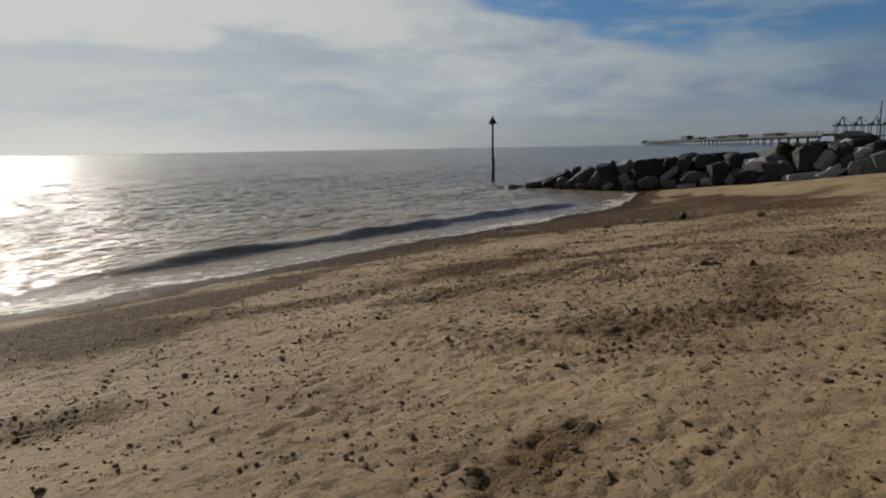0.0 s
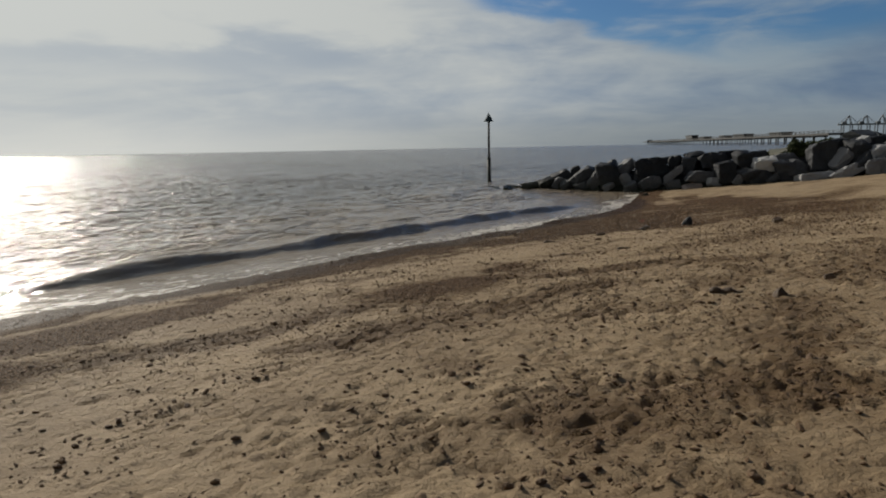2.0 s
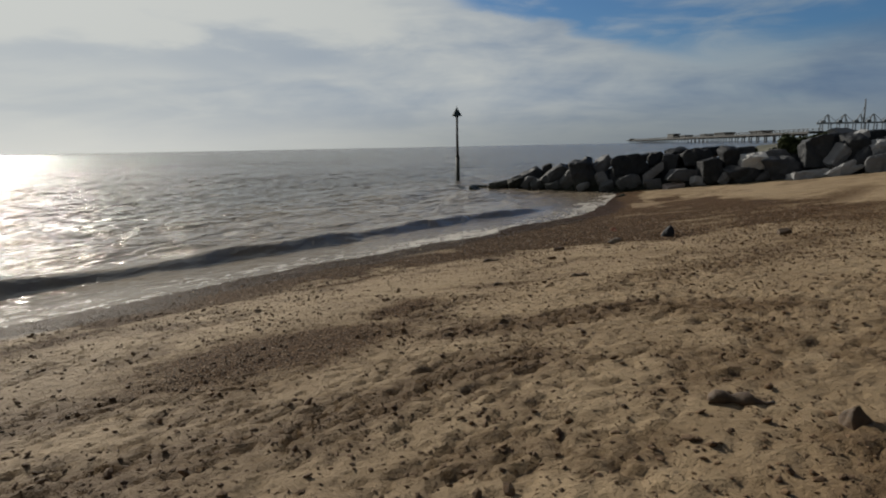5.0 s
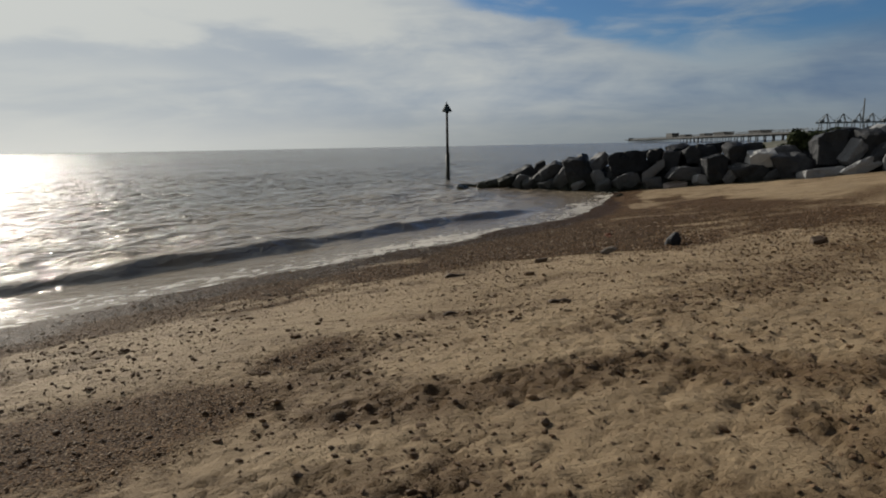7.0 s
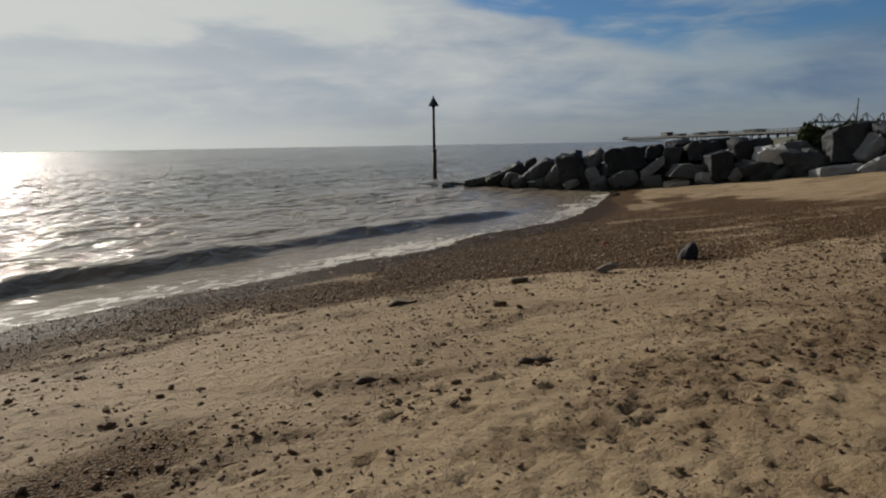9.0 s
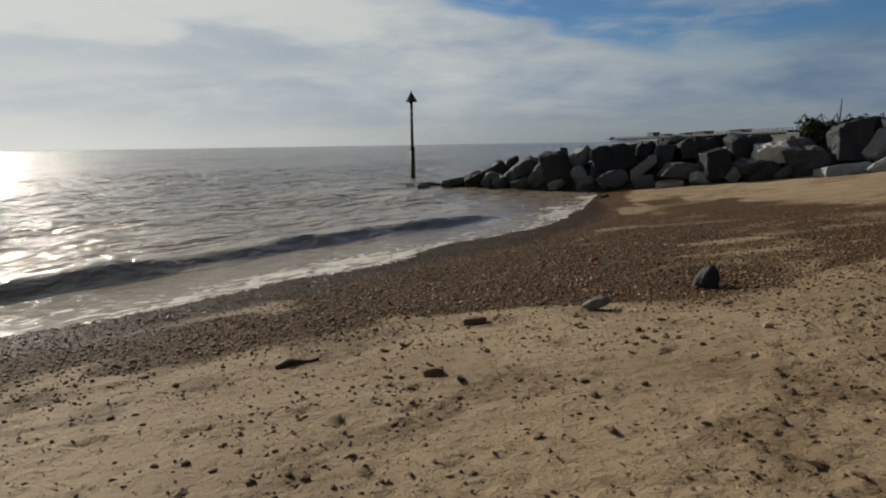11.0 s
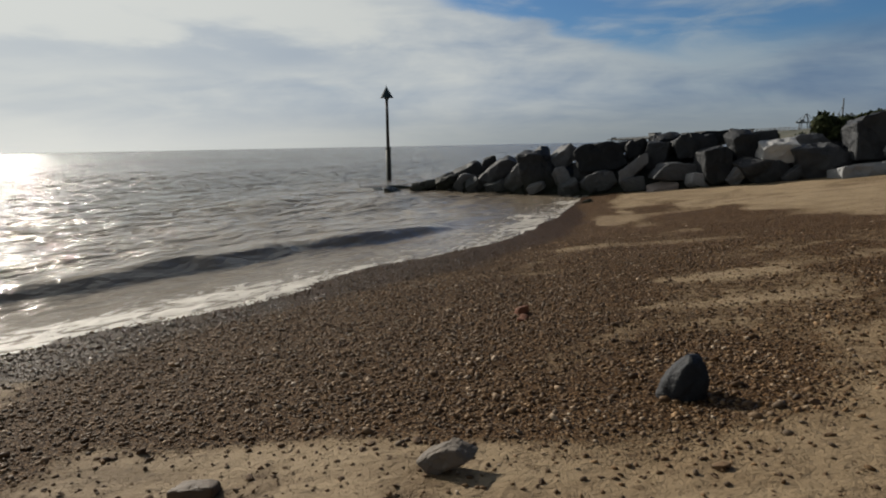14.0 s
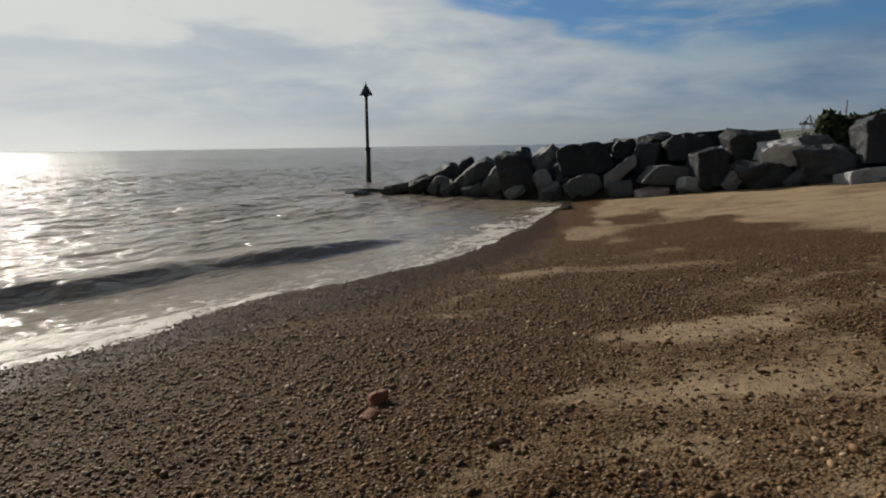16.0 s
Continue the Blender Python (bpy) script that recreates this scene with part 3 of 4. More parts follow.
# ---- the sea ----
def build_sea():
    us = growing(0.0, 44.0, 0.2, -5200, 5200, 1.08, 1.08)
    ws = growing(12.5, 56.0, 0.135, 12.4, 5600, 1.1, 1.04)
    u, w = np.meshgrid(us, ws)
    x, y = 0.647 * u - 0.763 * w, 0.763 * u + 0.647 * w
    off = w - shore_w(u) + 0.55
    near = smooth01(260, 60, np.hypot(u - 20, w - 18))
    wob = fbm(u * 0.16, w * 0.05, 3, 201) - 0.5

    def ridge(at, height, front, back):
        q = off - at
        return height * np.where(q < 0, np.exp(-(q / front) ** 2), np.exp(-(q / back) ** 2))

    along = smooth01(3, 9, u) * smooth01(34, 24, u) * (0.55 + 0.7 * fbm(u * 0.22, w * 0, 3, 205))
    z = ridge(2.5 + 1.6 * wob + 0.5 * (fbm(u * 0.9, w * 0, 3, 209) - 0.5), 0.27, 0.26, 1.0) * along * (0.78 + 0.4 * fbm(u * 0.7, w * 0.6, 3, 207))
    z += ridge(7.0 + 3.0 * (fbm(u * 0.1, w * 0 + 3, 3, 211) - 0.5), 0.10, 0.7, 1.6) * smooth01(0.42, 0.6, fbm(u * 0.14, w * 0, 2, 215))
    z += ridge(12.5 + 4.0 * (fbm(u * 0.08, w * 0 + 3, 3, 221) - 0.5), 0.12, 0.8, 1.8) * smooth01(0.4, 0.6, fbm(u * 0.11, w * 0, 2, 225))
    z += near * smooth01(0.5, 5.0, off) * (0.13 * (fbm(u * 0.28, w * 0.75, 4, 231) - 0.5) + 0.14 * (fbm(u * 0.9, w * 1.6, 3, 241, 0.6) - 0.5))
    z += near * smooth01(1.5, 7.0, off) * 0.10 * (0.25 - np.abs(fbm(u * 0.7 + 0.4 * wob, w * 1.15, 2, 247) - 0.5))
    z += smooth01(35, 90, off) * smooth01(600, 200, off) * 0.4 * (fbm(u * 0.14, w * 0.33, 3, 243) - 0.5)
    z += 0.012 * (fbm(u * 1.4, w * 2.8, 3, 251) - 0.5) * smooth01(0.0, 1.0, off) * near
    foam = 0.64 * smooth01(1.5, 0.1, off + 1.9 * (fbm(u * 0.45, w * 0.4, 3, 261) - 0.5))
    foam = np.maximum(foam, 0.44 * smooth01(2.7, 0.7, off + 0.8 * wob))
    foam = np.maximum(foam, 0.40 * smooth01(0.5, 0.0, np.abs(off - 2.45 - 1.6 * wob) - 0.05) * smooth01(0.58, 0.72, fbm(u * 0.3, w * 0.02, 2, 271)))
    foam = np.maximum(foam, 0.42 * np.exp(-((x - 10.8) / 1.6) ** 2 - ((y - 41.0) / 2.6) ** 2))
    co = np.stack([x, y, z + SEA_LEVEL], -1).reshape(-1, 3)
    me = mesh_from_arrays("sea", co, sheet_faces(len(us), len(ws)), SEA, True, {"foam": foam, "open_sea": smooth01(4.0, 110.0, off) ** 0.6, "lively": 0.20 + 0.80 * smooth01(0.8, 7.0, off + 3.0 * wob)})
    return tagged(new("water", me), "grey-brown sea with a low breaking wave and foam", "sea", kind="structure")


build_sea()


# ---- the rock groyne ----
ROCK_COUNT = [0]


def boulder_mesh(seed, w, d, h, roll=None):
    """A quarried block: a box with broken corners, leaning by roll, its edges chipped and faces rough."""
    rng = random.Random(seed)
    pts = []
    shear = rng.uniform(-0.22, 0.22)
    for sx in (-1, 1):
        for sy in (-1, 1):
            for sz in (-1, 1):
                p = Vector((sx * rng.uniform(0.74, 1.0), sy * rng.uniform(0.66, 1.0), sz * rng.uniform(0.74, 1.0)))
                p.x += shear * p.z
                if rng.random() < 0.4:
                    pts.append(Vector((p.x * 0.6, p.y, p.z)))
                    p.z *= 0.62
                pts.append(p)
    pts.append(Vector((rng.uniform(-0.4, 0.4), rng.uniform(-1.1, -0.95), rng.uniform(-0.4, 0.5))))
    pts.append(Vector((rng.uniform(-0.5, 0.5), rng.uniform(-0.4, 0.4), rng.uniform(1.0, 1.12))))
    turn = Euler((radians(rng.uniform(-16, 16)), -radians(rng.uniform(-25, 40) if roll is None else roll), rng.uniform(-0.4, 0.12)))
    bm = bmesh.new()
    for p in pts:
        bm.verts.new(Vector((p.x * w / 2, p.y * d / 2, p.z * h / 2)))
    hull = bmesh.ops.convex_hull(bm, input=bm.verts)
    bmesh.ops.delete(bm, geom=[g for g in hull["geom_interior"] if isinstance(g, bmesh.types.BMVert)], context="VERTS")
    bmesh.ops.dissolve_limit(bm, angle_limit=radians(12), verts=bm.verts, edges=bm.edges)
    size = min(w, d, h)
    bmesh.ops.bevel(bm, geom=list(bm.edges), offset=0.02 * size + 0.006, segments=1, affect="EDGES", clamp_overlap=True)
    for cut in (0.5, 0.3, 0.2):
        bmesh.ops.triangulate(bm, faces=bm.faces)
        bmesh.ops.subdivide_edges(bm, edges=[e for e in bm.edges if e.calc_length() > cut * size], cuts=1, use_grid_fill=True)
    bmesh.ops.triangulate(bm, faces=bm.faces)
    off = Vector((seed * 3.7, seed * 1.3, 0))
    for v in bm.verts:
        q = v.co / max(size, 0.1)
        k = noise.fractal(q * 1.4 + off, 1.0, 2.0, 3) + 0.5 * noise.fractal(q * 5.0 + off, 1.0, 2.0, 2)
        chip = max(0.0, noise.noise(q * 2.2 - off) - 0.25)
        v.co += v.co.normalized() * (k * 0.08 - 0.30 * chip) * size
        v.co.rotate(turn)
    return bm


def boulder(x, y, z, w, d, h, mat, roll=None):
    """One block at its middle, with its width, depth and height; roll is its lean in degrees."""
    ROCK_COUNT[0] += 1
    bm = boulder_mesh(ROCK_COUNT[0], w * 1.1, d * 1.1, h * 1.1, roll)
    ob = part("boulder", bm, mat, smooth=False)
    ob.location = (x, y, z)
    words = {CHALK: "chalky pale block with a flat face in the groyne", SUNLIT: "angular boulder piled on the groyne, coloured pale for its sunlit faces", PINK: "low pinkish granite boulder half sunk in sand",
             WET: "wet weed-stained boulder awash at the groyne tip", SHADED: "angular groyne boulder coloured near black for its shaded face", GREY: "mid-grey angular armour boulder in the groyne"}
    tagged(ob, words[mat], "boulder", "groyne boulders")
    return ob


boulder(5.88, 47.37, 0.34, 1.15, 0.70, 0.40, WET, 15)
boulder(6.90, 46.76, 0.57, 0.98, 0.68, 0.54, SHADED, 25)
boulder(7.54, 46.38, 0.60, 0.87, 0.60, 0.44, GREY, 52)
boulder(7.99, 47.40, 0.86, 1.38, 1.00, 0.85, SHADED, 28)
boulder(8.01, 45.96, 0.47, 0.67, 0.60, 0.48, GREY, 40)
boulder(8.80, 46.92, 1.38, 0.64, 0.60, 0.44, SHADED, 30)
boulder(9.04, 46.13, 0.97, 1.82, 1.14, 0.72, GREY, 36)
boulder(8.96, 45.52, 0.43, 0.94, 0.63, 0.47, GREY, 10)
boulder(9.88, 46.53, 1.27, 0.58, 0.60, 0.58, SHADED, 30)
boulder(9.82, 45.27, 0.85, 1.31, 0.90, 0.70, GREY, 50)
boulder(10.52, 44.98, 1.07, 1.29, 1.31, 1.62, SHADED, 12)
boulder(10.36, 44.30, 0.43, 0.72, 0.60, 0.36, SUNLIT, 28)
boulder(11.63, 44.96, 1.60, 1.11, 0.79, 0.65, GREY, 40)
boulder(11.32, 44.11, 0.86, 0.54, 0.60, 0.63, SUNLIT, 10)
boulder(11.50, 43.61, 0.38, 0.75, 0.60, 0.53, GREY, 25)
boulder(12.85, 43.97, 1.48, 1.87, 1.36, 1.16, SHADED, 6)
boulder(12.19, 43.98, 0.99, 0.67, 0.70, 0.89, SHADED, 0)
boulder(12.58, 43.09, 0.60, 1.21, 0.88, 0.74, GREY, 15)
boulder(14.15, 43.58, 1.75, 0.79, 0.77, 0.92, SHADED, 5)
boulder(13.75, 42.65, 1.13, 1.32, 0.79, 0.43, SUNLIT, 38)
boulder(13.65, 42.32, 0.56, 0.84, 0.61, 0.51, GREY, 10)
boulder(14.75, 42.96, 1.61, 0.99, 0.89, 0.99, SHADED, 0)
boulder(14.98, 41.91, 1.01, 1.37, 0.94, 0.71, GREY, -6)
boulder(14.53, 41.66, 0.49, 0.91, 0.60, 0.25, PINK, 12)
boulder(16.02, 42.46, 1.85, 1.48, 1.07, 0.89, SHADED, 5)
boulder(16.18, 41.19, 1.21, 1.01, 1.03, 1.29, SHADED, 6)
boulder(15.60, 41.15, 0.74, 0.69, 0.60, 0.48, SUNLIT, -8)
boulder(17.19, 41.23, 1.89, 0.97, 0.96, 1.17, SHADED, 0)
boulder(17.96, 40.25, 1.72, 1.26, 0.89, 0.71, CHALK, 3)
boulder(16.74, 40.59, 0.98, 0.91, 0.60, 0.43, SUNLIT, 55)
boulder(17.59, 40.34, 1.09, 1.68, 1.12, 0.82, SHADED, 4)
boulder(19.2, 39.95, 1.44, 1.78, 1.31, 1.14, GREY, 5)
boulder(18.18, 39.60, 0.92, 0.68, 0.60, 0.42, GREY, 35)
boulder(20.63, 39.43, 2.08, 1.35, 1.31, 1.55, SHADED, 0)
boulder(19.90, 38.44, 1.00, 1.81, 1.11, 0.65, SUNLIT, 8)
boulder(15.51, 43.67, 2.11, 1.32, 0.83, 0.53, SHADED, 6)
boulder(16.88, 42.98, 2.19, 1.38, 0.85, 0.52, SHADED, 4)
boulder(13.81, 44.69, 1.93, 1.14, 0.72, 0.46, SHADED, 8)
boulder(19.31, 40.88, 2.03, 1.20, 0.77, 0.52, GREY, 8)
boulder(18.31, 42.12, 2.16, 1.25, 0.81, 0.54, SHADED, 4)
boulder(21.08, 38.38, 1.97, 1.18, 0.77, 0.52, SUNLIT, 52)
boulder(22.16, 38.64, 2.79, 0.95, 0.60, 0.39, SUNLIT, 30)
boulder(21.09, 37.86, 1.29, 1.48, 0.94, 0.60, SUNLIT, 25)
boulder(22.77, 37.76, 2.36, 1.36, 0.93, 0.71, SUNLIT, 10)
boulder(21.92, 37.75, 1.79, 1.14, 0.81, 0.65, SHADED, 48)
boulder(22.37, 37.22, 1.55, 1.34, 1.01, 0.91, SUNLIT, 20)
boulder(22.01, 38.47, 2.16, 1.22, 1.17, 1.39, SHADED, 0)
boulder(21.63, 39.87, 2.61, 1.73, 1.17, 0.87, SHADED, 5)
boulder(23.09, 39.00, 2.80, 1.80, 1.11, 0.67, SHADED, 5)
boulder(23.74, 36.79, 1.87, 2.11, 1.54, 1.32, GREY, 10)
boulder(23.92, 37.72, 2.53, 1.90, 1.27, 0.92, SHADED, 5)
boulder(24.76, 36.56, 1.98, 1.84, 1.53, 1.57, SHADED, 0)


def build_core():
    """The rubble mound that the boulders lie on."""
    line = ((4.6, 49.3, 0.0), (7.2, 47.4, 0.45), (9.4, 46.2, 1.0), (11.6, 45.3, 1.4), (14.0, 44.0, 1.75), (16.5, 42.7, 1.95), (19.0, 41.4, 2.1), (22.0, 39.8, 2.5), (25.0, 38.6, 2.6), (30.0, 36.5, 3.0), (40.0, 32.0, 3.6))
    rng = random.Random(8)
    bm = bmesh.new()
    rings = []
    n = 60
    for i in range(n + 1):
        t = i / n * (len(line) - 1)
        k = min(int(t), len(line) - 2)
        f = t - k
        a, b = Vector(line[k]), Vector(line[k + 1])
        c = a.lerp(b, f)
        side = Vector((b.y - a.y, a.x - b.x, 0)).normalized()
        half = 0.9 + 0.75 * c.z
        ring = []
        for q in (-1.0, -0.7, -0.35, 0.0, 0.35, 0.7, 1.0):
            hgt = c.z * (1 - abs(q) ** 1.6) - 0.9 * abs(q) - 0.05
            ring.append(bm.verts.new((c.x + side.x * q * half * 1.3 + rng.uniform(-0.12, 0.12), c.y + side.y * q * half * 1.3 + rng.uniform(-0.12, 0.12), hgt + rng.uniform(-0.16, 0.16))))
        rings.append(ring)
    for r0, r1 in zip(rings, rings[1:]):
        for j in range(6):
            bm.faces.new((r0[j], r0[j + 1], r1[j + 1], r1[j]))
    bmesh.ops.recalc_face_normals(bm, faces=bm.faces)
    # The mound takes the shade-darkened stone, so gaps between boulders look deep.
    ob = part("groyne_core", bm, SHADED)
    tagged(ob, "rubble mound under the groyne boulders, shade put into its colour", "groyne", kind="structure")


build_core()

# smaller blocks wedged between the large ones
fill_rng = random.Random(77)
for k in range(64):
    t = k / 63
    fx = 6.2 + 19.5 * t
    fy = 47.0 - 0.5 * (fx - 6.2) + 0.9 * math.exp(-((fx - 14.0) / 4.0) ** 2) + fill_rng.uniform(0.2, 2.6)
    crest = 0.10 + 0.09 * (fx - 6.2)
    boulder(fx, fy, crest + fill_rng.uniform(-0.25, 0.25), fill_rng.uniform(0.5, 1.0), fill_rng.uniform(0.5, 0.9), fill_rng.uniform(0.45, 0.8), SHADED if k % 5 else GREY)

# low stones awash between the groyne tip and the marker
for x, y, z, w, d, h in ((4.6, 47.6, 0.14, 0.9, 0.6, 0.26), (3.6, 49.2, 0.12, 0.8, 0.6, 0.2), (4.9, 49.4, 0.15, 1.1, 0.8, 0.3), (2.6, 50.4, 0.1, 0.7, 0.5, 0.16),
                         (6.2, 48.4, 0.3, 1.3, 1.0, 0.6), (11.2, 39.6, 0.16, 0.42, 0.3, 0.16)):
    boulder(x, y, z, w, d, h, WET)


# ---- the marker post in the water ----
def marker_post(x, y):
    root = tagged(new("marker_post"), "tall dark steel groyne marker with cone topmark in the sea", "marker")
    root.location = (x, y, 0)
    bm = bmesh.new()
    rod(bm, (0, 0, -1.6), (0, 0, 2.0), 0.165, 0.15, 20)
    rod(bm, (0, 0, 1.96), (0, 0, 2.1), 0.175, 0.165, 20)
    part("sleeve", bm, WEEDY_STEEL, root, "thick weed-covered lower sleeve", True)
    bm = bmesh.new()
    rod(bm, (0, 0, 2.1), (0, 0, 5.05), 0.098, 0.088, 18)
    part("pole", bm, STEEL_DARK, root, "", True)
    bm = bmesh.new()
    rod(bm, (0, 0, 4.98), (0, 0, 5.06), 0.13, 0.13, 18)
    part("collar", bm, STEEL_DARK, root)
    bm = bmesh.new()
    bmesh.ops.create_cone(bm, cap_ends=True, segments=28, radius1=0.40, radius2=0.015, depth=0.66, matrix=Matrix.Translation((0, 0, 5.39)))
    part("topmark", bm, TOPMARK, root, "dark blue-green cone pointing up", False)
    bm = bmesh.new()
    rod(bm, (0, 0, 5.70), (0, 0, 5.82), 0.02, 0.015, 8)
    part("spike", bm, STEEL_DARK, root)


marker_post(4.0, 59.4)


# ---- loose stones and driftwood on the sand ----
def loose_stone(name, x, y, w, d, h, mat, label, rz=0.0, seed=0, sink=0.2, group="", taper=0.0):
    bm = boulder_mesh(500 + seed, w, d, h, 8)
    for v in bm.verts:
        k = 1 - taper * (v.co.z / h + 0.5)
        v.co.x, v.co.y = v.co.x * k, v.co.y * k
    ob = part(name, bm, mat, smooth=True)
    ob.matrix_world = Matrix.Translation((x, y, float(ground_z(np.array([x]), np.array([y]))[0]) + h * (0.5 - sink))) @ pose(0, 0, 0, 0, 0, rz)
    tagged(ob, label, "stone", group)
    return ob


STONE_BLUE = rock_material("beach_stone_grey", (0.022, 0.024, 0.028, 1), (0.058, 0.062, 0.07, 1))
STONE_SLAB = rock_material("beach_stone_slab", (0.085, 0.073, 0.063, 1), (0.17, 0.145, 0.12, 1))
STONE_TAN = rock_material("beach_stone_tan", (0.24, 0.17, 0.11, 1), (0.36, 0.27, 0.18, 1))
STONE_RED = rock_material("beach_stone_red", (0.17, 0.07, 0.04, 1), (0.28, 0.13, 0.075, 1))


def domed_stone(x, y):
    """A blunt upright stone, highest a little to one side."""
    bm = bmesh.new()
    bmesh.ops.create_icosphere(bm, subdivisions=4, radius=1.0)
    for v in bm.verts:
        p = v.co.copy()
        k = 1 + 0.16 * noise.fractal(p * 1.3 + Vector((4, 1, 2)), 1.0, 2.0, 4) + 0.035 * noise.fractal(p * 6, 1.0, 2.0, 3)
        p *= k
        if p.x < 0:
            p.x *= 1.0 - 0.42 * p.z
        p.x += 0.10 * max(p.z, 0)
        if p.x > 0.62:
            p.x = 0.62 + (p.x - 0.62) * 0.4
        v.co = Vector((p.x * 0.14, p.y * 0.11, p.z * 0.17))
    ob = part("stone", bm, STONE_BLUE, smooth=True)
    ob.location = (x, y, float(ground_z(np.array([x]), np.array([y]))[0]) + 0.065)
    tagged(ob, "upright blue-grey domed stone on brown shingle", "stone")


def slab_stone(x, y):
    """A wedge-shaped slab lying tilted, its broad face turned up."""
    bm = boulder_mesh(703, 0.25, 0.15, 0.10, 27)
    ob = part("stone", bm, STONE_SLAB)
    ob.matrix_world = pose(x, y, float(ground_z(np.array([x]), np.array([y]))[0]) + 0.06, 0, 0, -12)
    tagged(ob, "tilted pale grey slab stone on sand", "stone")


domed_stone(6.92, 20.68)
slab_stone(5.55, 19.98)
loose_stone("stone", 4.43, 20.05, 0.25, 0.16, 0.09, DRIFT, "flat dark brown stone at the shingle edge", -10, 4, 0.3)
loose_stone("stone", 8.36, 18.62, 0.32, 0.2, 0.14, DRIFT, "dark flattish stone alone on the sand", 10, 5, 0.3, "", 0.4)
loose_stone("stone", 6.46, 18.6, 0.075, 0.06, 0.045, STONE_TAN, "small orange-tan stone on sand", 0, 6)
loose_stone("stone", 6.01, 17.94, 0.08, 0.06, 0.04, STONE_TAN, "small pale tan stone on sand", 30, 7)
loose_stone("stone", 3.98, 18.34, 0.16, 0.12, 0.08, CLODS, "low brown clod half sunk in sand", 0, 8, 0.45)
loose_stone("stone", 6.43, 23.34, 0.13, 0.10, 0.09, STONE_RED, "rusty red stone among pebbles", 40, 10)
loose_stone("stone", 6.40, 23.06, 0.14, 0.09, 0.05, STONE_RED, "flat reddish stone among pebbles", 70, 11)
loose_stone("stone", 4.93, 10.26, 0.17, 0.12, 0.08, DRIFT, "dark clod of weed on dry sand", 0, 12, 0.2, "", 0.5)
loose_stone("stone", 4.03, 9.6, 0.21, 0.15, 0.13, DRIFT, "pointed dark lump of peat on sand", 0, 13, 0.15, "", 0.8)


def driftwood(x, y, length, rz, thick, label, knobs=2, seed=1):
    """A short, bent and knotted piece of timber lying on the sand."""
    rng = random.Random(seed)
    bm = bmesh.new()
    n, rings = 9, []
    for i in range(n):
        t = i / (n - 1)
        r = thick * (0.55 + 0.45 * math.sin(math.pi * min(1, t * 1.1 + 0.08))) * (1 + 0.35 * math.sin(t * knobs * 6.28))
        c = Vector(((t - 0.5) * length, 0.06 * length * math.sin(t * 5), r * 0.35))
        ring = []
        for k in range(10):
            a = k / 10 * math.tau
            q = r * (1 + rng.uniform(-0.16, 0.16))
            ring.append(bm.verts.new(c + Vector((rng.uniform(-0.008, 0.008), math.cos(a) * q, math.sin(a) * q * 0.75))))
        rings.append(ring)
    for r0, r1 in zip(rings, rings[1:]):
        for k in range(10):
            bm.faces.new((r0[k], r1[k], r1[(k + 1) % 10], r0[(k + 1) % 10]))
    bm.faces.new(rings[0])
    bm.faces.new(rings[-1][::-1])
    bmesh.ops.recalc_face_normals(bm, faces=bm.faces)
    ob = part("driftwood", bm, DRIFT, smooth=True)
    ob.matrix_world = Matrix.Translation((x, y, float(ground_z(np.array([x]), np.array([y]))[0]))) @ pose(0, 0, 0, 0, 0, rz)
    tagged(ob, label, "driftwood")


driftwood(3.62, 10.05, 0.36, -14, 0.055, "dark knotted driftwood piece lying on sand", 2, 1)
driftwood(2.93, 19.07, 0.36, 38, 0.035, "short dark stick of driftwood beside the shingle", 1, 2)
driftwood(4.0, 16.02, 0.30, 8, 0.035, "dark flattened driftwood among footprints", 2, 3)
driftwood(2.8, 16.0, 0.26, 30, 0.03, "dark curved scrap of driftwood on sand", 1, 4)


# ---- shrubs on the bank behind the groyne ----
def bank():
    bm = bmesh.new()
    rng = random.Random(12)
    nx, ny = 60, 14
    grid = []
    for j in range(ny):
        row = []
        for i in range(nx):
            u, v = i / (nx - 1), j / (ny - 1)
            x = 18.0 + 62 * u
            y = 41.4 - 0.42 * (x - 18) + 9 * v
            h = 3.0 * min(1, u * 14) * math.sin(math.pi * min(1, v * 1.4) * 0.5) - 0.5
            row.append(bm.verts.new((x, y, h + rng.uniform(-0.12, 0.12))))
        grid.append(row)
    for j in range(ny - 1):
        for i in range(nx - 1):
            bm.faces.new((grid[j][i], grid[j][i + 1], grid[j + 1][i + 1], grid[j + 1][i]))
    tagged(part("ground_bank", bm, LAND, smooth=True), "low scrubby bank behind the groyne", "bank", kind="structure")


bank()


